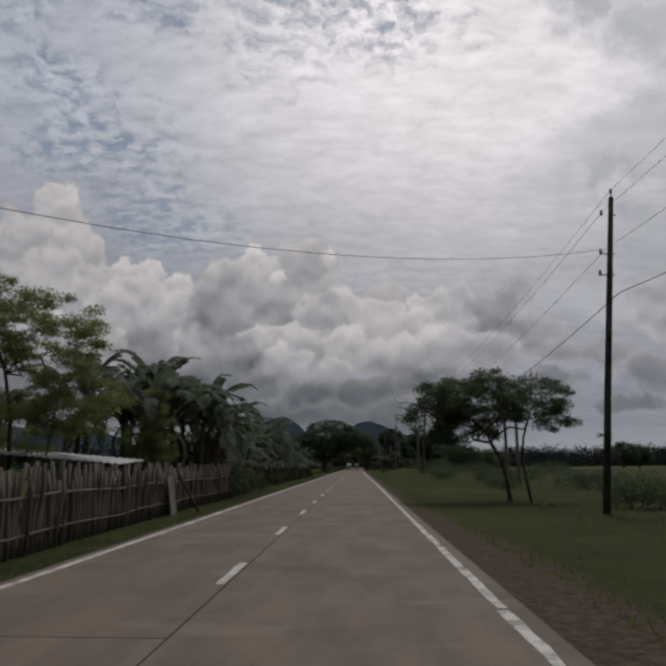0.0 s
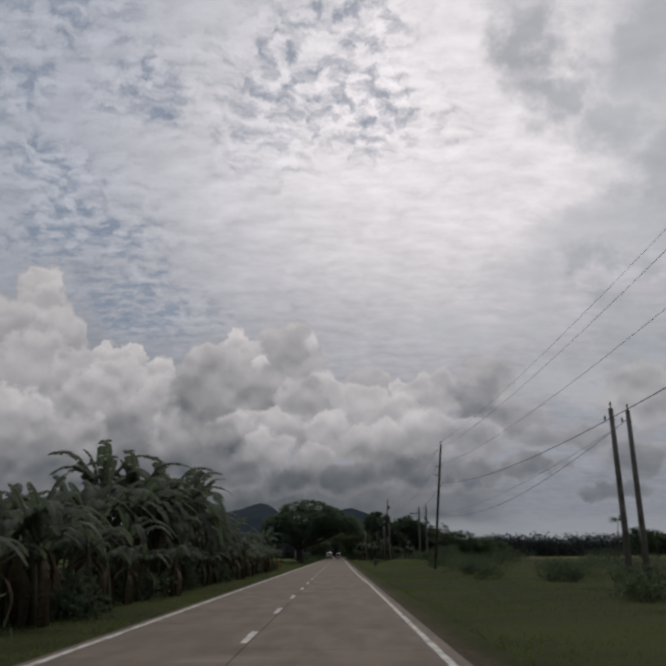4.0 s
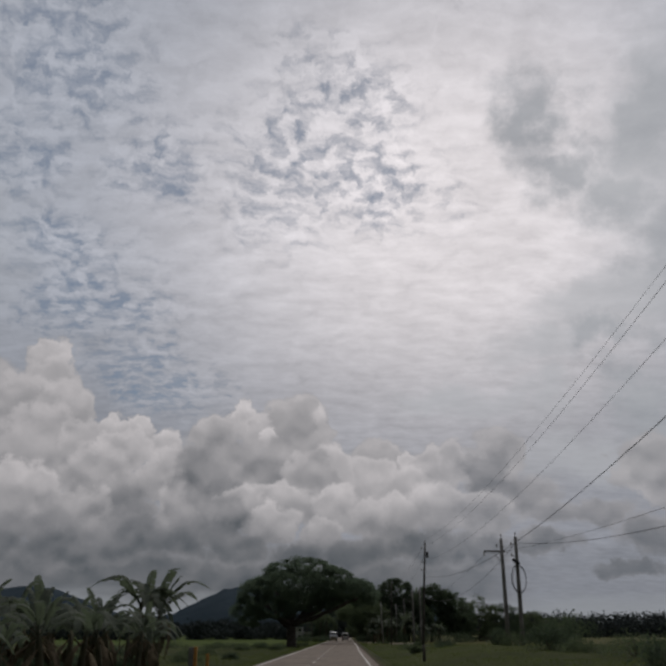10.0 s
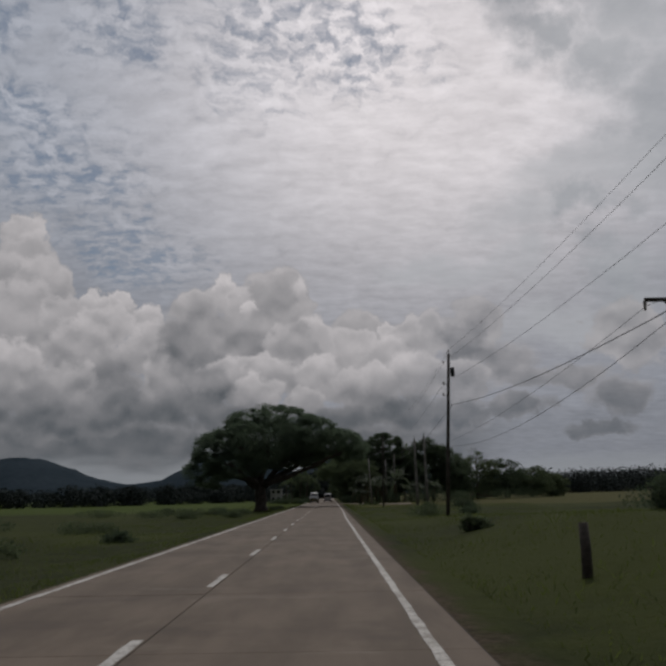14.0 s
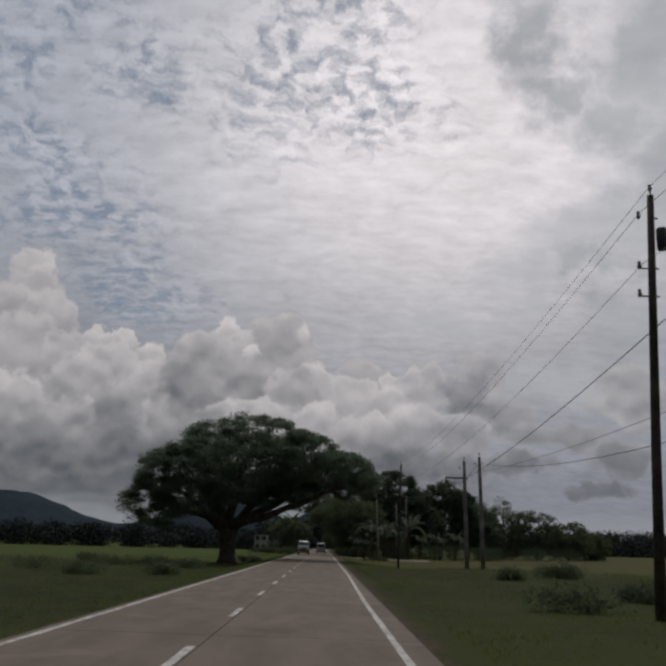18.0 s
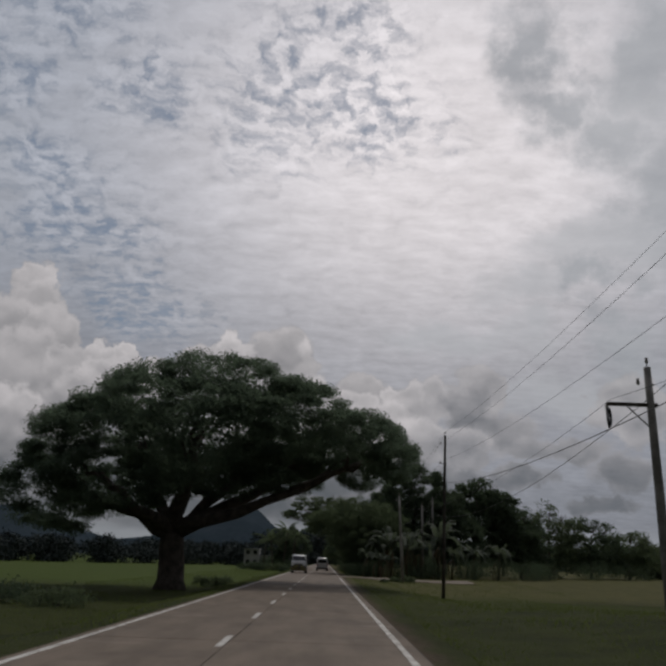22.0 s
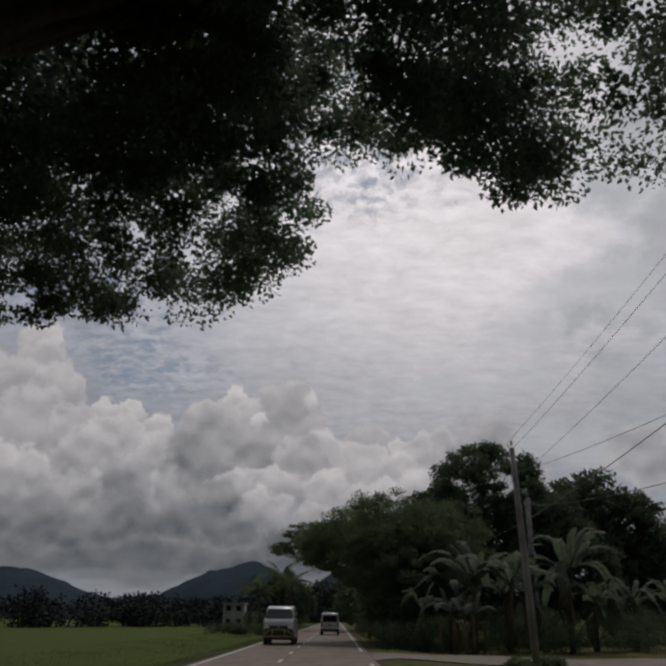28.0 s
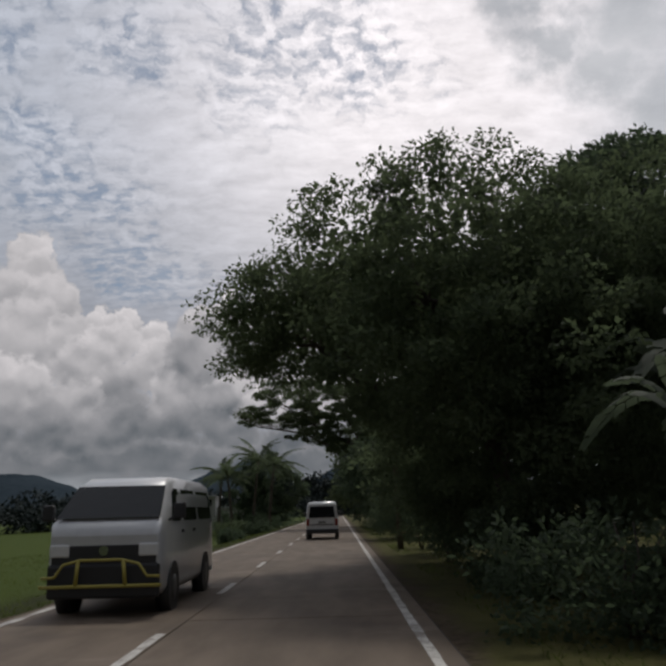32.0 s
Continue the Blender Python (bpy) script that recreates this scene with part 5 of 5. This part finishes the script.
# ---------------------------------------------------------------- utility poles and lines
def utility_pole(base, top, label, mat_, r=(0.17, 0.105), arm=None, steps=False, coil=False, can=False, ring=False, brackets=(0.6, 1.9, 2.6)):
    x, y, z = base
    t = thing("utility_pole", x, y, z, label, "utility pole", "utility poles")
    tip = Vector(top) - Vector(base)
    part("shaft", tube(bmesh.new(), [Vector((0, 0, -0.5)), tip * 0.35, tip * 0.7, tip], [r[0], r[0] * 0.88, (r[0] + 2 * r[1]) / 3, r[1]], 12), mat_, t)
    d = tip.normalized()
    for k, down in enumerate(brackets):
        p = tip - d * down
        part("bracket", tube(bmesh.new(), [p + Vector((-0.30 if k else -0.02, 0, 0)), p + Vector((0.16, 0, 0.0))], 0.022, 6), STEEL, t)
        bm = tube(bmesh.new(), [p + Vector((-0.30, 0, -0.02)), p + Vector((-0.30, 0, 0.05)), p + Vector((-0.30, 0, 0.10)), p + Vector((-0.30, 0, 0.16))], [0.035, 0.055, 0.035, 0.045], 8)
        part("insulator", bm, PORCELAIN, t)
    part("pin", tube(bmesh.new(), [tip - Vector((0, 0, 0.05)), tip + Vector((0, 0, 0.16))], 0.018, 6), STEEL, t)
    part("insulator", tube(bmesh.new(), [tip + Vector((0, 0, 0.12)), tip + Vector((0, 0, 0.18)), tip + Vector((0, 0, 0.24)), tip + Vector((0, 0, 0.28))], [0.03, 0.055, 0.035, 0.05], 8), PORCELAIN, t)
    if arm:
        p = tip - d * arm[1]
        q = p + Vector((arm[0], 0, 0.0))
        part("crossarm", block(bmesh.new(), min(q.x, p.x + 0.2), p.y - 0.05, p.z - 0.05, max(q.x, p.x + 0.2), p.y + 0.05, p.z + 0.05, 0.008), WOOD_POLE, t)
        part("brace", tube(bmesh.new(), [p + Vector((arm[0] * 0.55, 0, -0.04)), p + Vector((0, 0, -0.7))], 0.02, 6), STEEL, t)
        part("insulator", tube(bmesh.new(), [q, q + Vector((0, 0, -0.08)), q + Vector((0, 0, -0.22)), q + Vector((0, 0, -0.30))], [0.03, 0.05, 0.04, 0.03], 8), PORCELAIN, t)
    if ring:
        c = tip - d * arm[1] + Vector((arm[0] + 0.02, -0.03, -0.40))
        for k in range(3):
            part("cable_coil", tube(bmesh.new(), [c + Vector((0.10 * math.cos(a) + 0.012 * k, 0.16 * math.cos(a) - 0.02 * k, (0.29 - 0.015 * k) * math.sin(a))) for a in np.linspace(0, math.tau, 22)], 0.018, 6), CABLE, t, "small hanging coil of black cable")
    if coil:
        p = tip - d * 2.6
        part("cable_coil", tube(bmesh.new(), [p + Vector((0.46 * math.cos(a), -0.16, 0.85 * math.sin(a))) for a in np.linspace(0.3, 6.6, 26)], 0.022, 6), CABLE, t, "hanging coil of black cable")
        part("cable_coil", tube(bmesh.new(), [p + Vector((0.42 * math.cos(a) + 0.03, -0.19, 0.80 * math.sin(a) - 0.06)) for a in np.linspace(0.0, 6.4, 26)], 0.018, 6), CABLE, t, "hanging coil of black cable")
        c = tip - d * 1.55
        part("splice_box", tube(bmesh.new(), [c + Vector((-0.32, -0.2, 0.14)), c + Vector((-0.06, -0.2, -0.04)), c + Vector((0.1, -0.2, -0.16))], [0.10, 0.12, 0.09], 9), TRIM, t)
    if can:
        c = tip - d * 1.15 + Vector((0.24, -0.05, 0))
        part("transformer", tube(bmesh.new(), [c + Vector((0, 0, -0.28)), c + Vector((0, 0, -0.24)), c + Vector((0, 0, 0.24)), c + Vector((0, 0, 0.28))], [0.10, 0.13, 0.13, 0.10], 12), TRIM, t)
    return t


P = {
    "a": ((7.4, 27.0), (8.1, 27.0, 10.05)), "b": ((7.55, 98.5), (8.35, 98.5, 10.4)), "d": ((7.15, 162.0), (7.65, 162.0, 9.95)), "h": ((7.6, 227.4), (7.8, 227.4, 9.9)),
    "o": ((7.2, -42.0), (7.6, -42.0, 10.2)), "n": ((8.4, 292.0), (8.6, 292.0, 10.4))}
WOODEN = "tall dark timber utility pole leaning slightly on the grass verge"
for k, (b, tip) in P.items():
    utility_pole((b[0], b[1], gz(*b)), tip, WOODEN, WOOD_POLE, (0.125, 0.08), can=k == "d")
Q = {"j": ((11.8, 66.0), (11.6, 66.0, 7.6)), "j2": ((12.9, 67.0), (12.7, 67.0, 7.7)), "cl": ((10.0, 134.6), (9.95, 134.6, 7.3)), "c": ((10.85, 134.4), (10.85, 134.4, 7.4)),
     "f": ((9.08, 196.0), (8.95, 196.0, 7.05)), "g": ((10.1, 196.0), (9.95, 196.0, 7.35)), "i": ((7.2, 250.4), (6.75, 250.2, 7.6)), "m": ((10.8, 265.0), (10.7, 265.0, 7.85)), "m2": ((13.3, 275.0), (13.2, 275.0, 9.4))}
for k, (b, tip) in Q.items():
    arm = {"cl": (-1.15, 0.8), "f": (-1.25, 1.1)}.get(k)
    utility_pole((b[0], b[1], gz(*b)), tip, "pale grey concrete utility pole standing in tall grass", CONCRETE, (0.15, 0.10), arm, coil=k in ("c",), ring=k == "f", brackets=(0.5,) if k != "c" else (0.5, 1.2))


def wire(p, q, sag, r=0.011, label="thin dark overhead wire"):
    p, q = Vector(p), Vector(q)
    n = 22
    pts = [p.lerp(q, i / n) - Vector((0, 0, sag * 4 * (i / n) * (1 - i / n))) for i in range(n + 1)]
    tagged(part("overhead_wire", tube(bmesh.new(), pts, r, 5), CABLE), label, "wire", "overhead wires")


def head(k, down, dx=-0.30):
    tip = Vector((P | Q)[k][1])
    return tip + Vector((dx, 0, 0.13 - down))


run = ("o", "a", "b", "d", "h", "n")
for u, v in zip(run, run[1:]):
    wire(head(u, -0.12, 0), head(v, -0.12, 0), 1.0, 0.006)
    wire(head(u, 0.6), head(v, 0.6), 1.1, 0.007)
    wire(head(u, 1.9), head(v, 1.9), 1.2, 0.007)
    wire(head(u, 3.3, 0.1), head(v, 3.3, 0.1), 1.5, 0.014, "thick black telephone cable slung between poles")
run = ("j", "cl", "f", "i")
for u, v in zip(run, run[1:]):
    wire(head(u, 1.1, -1.1 if u in ("cl", "f") else 0), head(v, 1.1, -1.1 if v in ("cl", "f") else 0), 1.3, 0.007)
run = ("j2", "c", "g", "m", "m2")
for u, v in zip(run, run[1:]):
    wire(head(u, 0.5, 0), head(v, 0.5, 0), 2.2, 0.013, "black telephone cable slung between poles")
wire((7.75, 27.0, 8.3), (-24.0, 3.3, 9.8), 2.9, 0.008, "thin wire crossing high over the road")


# ---------------------------------------------------------------- vehicles
def wheel(parent, x, y, r, w):
    hub = part("wheel", tube(bmesh.new(), [(-w / 2, 0, 0), (-w / 2 + 0.03, 0, 0), (w / 2 - 0.03, 0, 0), (w / 2, 0, 0)], [r * 0.93, r, r, r * 0.93], 28), BLACK, parent, place=pose(x, y, r))
    s = 1 if x > 0 else -1
    part("rim", tube(bmesh.new(), [(s * (w / 2 - 0.04), 0, 0), (s * (w / 2 + 0.006), 0, 0), (s * (w / 2 + 0.012), 0, 0)], [r * 0.60, r * 0.58, r * 0.2], 20), STEEL, hub)


def minibus(name, x, y, turn, label, paint, length, width, height, nose, wheel_r, bar=False, waist=0.56):
    """A boxy van; its front is at +y of its own frame. nose: how far the windscreen leans back."""
    v = thing(name, x, y, 0.0, label, "van", turn=turn)
    hw, l2, belt = width / 2, length / 2, height * waist
    # outline of the side: (y, z) of belt, roof and sill at each station
    st = [(-l2, 0.42, belt, height - 0.16, 0.96), (-l2 + 0.10, 0.32, belt, height - 0.03, 0.99), (-l2 + 0.5, 0.28, belt, height, 1.0), (0, 0.26, belt, height, 1.0), (l2 - nose - 0.35, 0.26, belt, height - 0.01, 1.0),
          (l2 - nose, 0.26, belt, height - 0.10, 0.99), (l2 - nose * 0.45, 0.28, belt, belt + 0.02 + (height - 0.12 - belt) * (nose * 0.45 - 0.10) / (nose - 0.10), 0.985), (l2 - 0.10, 0.30, belt - 0.06, belt + 0.02, 0.97), (l2, 0.36, belt - 0.26, belt - 0.16, 0.93)]

    def ring(s):
        yy, z0, zb, zr, k = s
        w = hw * k
        tw = w * (0.86 if zr > zb + 0.1 else 0.97)
        zm = (z0 + zb) / 2
        right = [(w * 0.90, z0), (w * 0.985, z0 + 0.10), (w, zm), (w * 0.985, zb), ((w + tw) / 2 * 1.0, (zb + zr) / 2), (tw, zr - 0.07 * (zr > zb + 0.1)), (tw * 0.86, zr)]
        return [(a, yy, b) for a, b in right] + [(-a, yy, b) for a, b in reversed(right)]
    bm = bmesh.new()
    rings = [[bm.verts.new(p) for p in ring(s)] for s in st]
    for a, b in zip(rings, rings[1:]):
        for i in range(13):
            bm.faces.new((a[i], b[i], b[i + 1], a[i + 1])).smooth = True
        bm.faces.new((a[13], b[13], b[0], a[0]))
    bm.faces.new(rings[0])
    bm.faces.new(rings[-1][::-1])
    bmesh.ops.recalc_face_normals(bm, faces=bm.faces)
    part("body", bm, paint, v)

    def side_x(z):
        u = max(0.0, min(1.0, (z - belt) / (height - 0.07 - belt)))
        return hw * (0.985 - 0.125 * u)

    def side_glass(s, y0, y1, z0, z1, slant=0.0):
        bm = bmesh.new()
        outer = [bm.verts.new((s * (side_x(z) + 0.008), yy, z)) for yy, z in ((y0, z0), (y1, z0), (y1 - slant, z1), (y0, z1))]
        inner = [bm.verts.new((p.co.x - s * 0.03, p.co.y, p.co.z)) for p in outer]
        bm.faces.new(outer if s < 0 else outer[::-1])
        for i in range(4):
            bm.faces.new((outer[i], outer[(i + 1) % 4], inner[(i + 1) % 4], inner[i]))
        bmesh.ops.recalc_face_normals(bm, faces=bm.faces)
        bmesh.ops.bevel(bm, geom=[e for e in bm.edges if abs(e.verts[0].co.x - e.verts[1].co.x) > 0.025 and abs(e.verts[0].co.z - e.verts[1].co.z) < 0.01], offset=0.06, segments=3, affect="EDGES")
        part("side_window", bm, GLASS, v)
    z0, z1 = belt + 0.02, height - 0.20
    for s in (-1, 1):
        side_glass(s, -l2 + 0.22, -l2 + length * 0.36, z0, z1)
        side_glass(s, -l2 + length * 0.39, -l2 + length * 0.66, z0, z1)
        side_glass(s, -l2 + length * 0.69, l2 - nose * 0.75, z0, z1, nose * 0.35)
        part("door_handle", block(bmesh.new(), s * (hw + 0.004) - 0.012, l2 - nose - 0.62, belt - 0.17, s * (hw + 0.004) + 0.012, l2 - nose - 0.50, belt - 0.12, 0.008), TRIM, v)
        part("door_handle", block(bmesh.new(), s * (hw + 0.004) - 0.012, -0.25, belt - 0.17, s * (hw + 0.004) + 0.012, -0.12, belt - 0.12, 0.008), TRIM, v)
        m = part("wing_mirror", block(bmesh.new(), s * (hw + 0.15) - 0.09, l2 - nose * 0.5 - 0.05, belt + 0.06, s * (hw + 0.15) + 0.09, l2 - nose * 0.5 + 0.06, belt + 0.30, 0.03), TRIM, v)
        part("mirror_arm", tube(bmesh.new(), [(s * (hw - 0.02), l2 - nose * 0.5, belt + 0.04), (s * (hw + 0.12), l2 - nose * 0.5, belt + 0.10)], 0.02, 6), TRIM, m)
        part("tail_lamp", block(bmesh.new(), s * hw * 0.86 - 0.07, -l2 - 0.022, belt - 0.36, s * hw * 0.86 + 0.07, -l2 + 0.05, belt - 0.02, 0.015), TAIL_RED, v)
        part("headlamp", block(bmesh.new(), s * hw * 0.76 - 0.15, l2 - 0.09, belt - (0.46 if bar else 0.38), s * hw * 0.76 + 0.15, l2 + 0.022, belt - (0.27 if bar else 0.16), 0.03), LENS, v)
        for yy in (-l2 + length * 0.20, l2 - length * 0.18):
            bm = bmesh.new()
            tube(bm, [(s * (hw - 0.20), yy, wheel_r), (s * (hw + 0.006), yy, wheel_r)], wheel_r * 1.17, 24)
            part("wheel_arch", bm, TRIM, v)
            wheel(v, s * (hw - 0.10), yy, wheel_r, 0.20)

    def end_panel(name, y_low, y_high, zl, zh, wl, wh, mat_, s, lift=0.012):
        bm = bmesh.new()
        o = [bm.verts.new((a, b + s * lift, c)) for a, b, c in ((-wl, y_low, zl), (wl, y_low, zl), (wh, y_high, zh), (-wh, y_high, zh))]
        i = [bm.verts.new((p.co.x, p.co.y - s * 0.05, p.co.z)) for p in o]
        bm.faces.new(o)
        for k in range(4):
            bm.faces.new((o[k], o[(k + 1) % 4], i[(k + 1) % 4], i[k]))
        bmesh.ops.recalc_face_normals(bm, faces=bm.faces)
        return part(name, bm, mat_, v)
    end_panel("rear_window", -l2, -l2 + 0.015, belt + 0.03, height - 0.24, hw * 0.80, hw * 0.72, GLASS, -1, 0.03)
    ws = end_panel("windscreen", l2 - 0.17, l2 - nose * 0.96, belt + 0.09, height - 0.15, hw * 0.90, hw * 0.80, GLASS, 1, 0.05)
    bm = block(bmesh.new(), -hw * 0.97, -l2 - 0.06, 0.30, hw * 0.97, -l2 + 0.05, 0.52, 0.03)
    part("rear_bumper", bm, TRIM if not bar else paint, v)
    part("front_bumper", block(bmesh.new(), -hw * 0.95, l2 - 0.10, 0.26, hw * 0.95, l2 + 0.05, 0.74 if bar else 0.58, 0.04), TRIM, v)
    part("grille", block(bmesh.new(), -hw * (0.90 if bar else 0.52), l2 - 0.06, belt - (0.62 if bar else 0.46), hw * (0.90 if bar else 0.52), l2 + 0.010, belt - (0.29 if bar else 0.16), 0.02), TRIM, v)
    if bar:
        part("lower_grille", block(bmesh.new(), -hw * 0.93, l2 - 0.08, 0.34, hw * 0.93, l2 + 0.006, belt - 0.56, 0.03), TRIM, v, "wide black lower grille")
    plate = part("number_plate", block(bmesh.new(), -0.20, -l2 - 0.04, belt - 0.27, 0.20, -l2 - 0.012, belt - 0.12, 0.006), PLATE, v)
    for k in range(5):
        part("plate_bar", block(bmesh.new(), -0.145 + k * 0.062, -l2 - 0.046, belt - 0.23, -0.105 + k * 0.062, -l2 - 0.038, belt - 0.16), TRIM, plate)
    part("wiper", tube(bmesh.new(), [(0.1, -l2 - 0.04, belt + 0.06), (0.42, -l2 - 0.03, belt + 0.16)], 0.010, 5), TRIM, v)
    if bar:
        b = part("bull_bar", tube(bmesh.new(), [(-hw * 1.02, l2 + 0.14, 0.44), (hw * 1.02, l2 + 0.14, 0.44)], 0.026, 8), BAR_YELLOW, v, "yellow tubular bull bar")
        part("bar_hoop", tube(bmesh.new(), [(-hw * 1.0, l2 + 0.13, 0.56), (-hw * 0.78, l2 + 0.14, 0.57), (-hw * 0.64, l2 + 0.14, 0.74), (-hw * 0.36, l2 + 0.15, 0.80), (hw * 0.36, l2 + 0.15, 0.80), (hw * 0.64, l2 + 0.14, 0.74), (hw * 0.78, l2 + 0.14, 0.57), (hw * 1.0, l2 + 0.13, 0.56)], 0.021, 8), BAR_YELLOW, b)
        for s in (-1, 1):
            part("bar_post", tube(bmesh.new(), [(s * hw * 0.42, l2 + 0.14, 0.44), (s * hw * 0.38, l2 + 0.15, 0.80)], 0.028, 8), BAR_YELLOW, b)
        part("badge", tube(bmesh.new(), [(0, l2 + 0.0, belt - 0.37), (0, l2 + 0.022, belt - 0.37)], 0.07, 16), CHROME, v)
        part("sun_strip", block(bmesh.new(), -hw * 0.5, l2 - nose * 0.90, height - 0.262, hw * 0.45, l2 - nose * 0.86, height - 0.205), LENS, ws, "pale sticker strip")
    else:
        part("tailgate_strip", block(bmesh.new(), -hw * 0.70, -l2 - 0.018, belt - 0.34, hw * 0.70, -l2 + 0.02, belt - 0.30, 0.006), TRIM, v)
        part("exhaust", tube(bmesh.new(), [(hw * 0.4, -l2 + 0.3, 0.26), (hw * 0.4, -l2 - 0.05, 0.25)], 0.028, 8), STEEL, v)
    return v


minibus("minivan", -0.5, 297.0, 0, "old white minivan with a dark rear window on the road", CAR_WHITE, 3.9, 1.66, 1.88, 0.75, 0.29)
minibus("passenger_van", -3.05, 268.4, 180, "white passenger van with a yellow bull bar and dark tinted windows", CAR_GREY, 4.7, 1.70, 2.02, 0.95, 0.33, bar=True, waist=0.64)


# ---------------------------------------------------------------- houses
def house(x, y, w, d, h, label, storeys=2, roof_mat=TIN, wall_mat=WALL):
    t = thing("house", x, y, gz(x, y), label, "house")
    bm = block(bmesh.new(), -w / 2, -d / 2, -0.3, w / 2, d / 2, h)
    part("wall", bm, wall_mat, t)
    part("roof", block(bmesh.new(), -w / 2 - 0.3, -d / 2 - 0.3, h, w / 2 + 0.3, d / 2 + 0.3, h + 0.14, 0.02), roof_mat, t)
    for s in range(storeys):
        for k in range(max(2, int(w / 1.6))):
            cx = -w / 2 + (k + 0.5) * w / max(2, int(w / 1.6))
            z = 0.9 + s * h / storeys
            win = part("window", block(bmesh.new(), cx - 0.38, -d / 2 - 0.03, z, cx + 0.38, -d / 2 + 0.02, z + h / storeys * 0.4, 0.01), GLASS, t)
            part("sill", block(bmesh.new(), cx - 0.45, -d / 2 - 0.09, z - 0.07, cx + 0.45, -d / 2 + 0.01, z, 0.008), wall_mat, win)
    return t


house(-16.0, 352.0, 3.2, 4.0, 3.9, "small pale two-storey concrete house beyond the field")
house(-12.8, 354.0, 2.6, 4.0, 2.6, "low pale concrete annexe beside the house", 1)
house(45.0, 348.0, 7.0, 5.0, 3.0, "low thatched hut at the edge of the wood", 1, THATCH, THATCH)
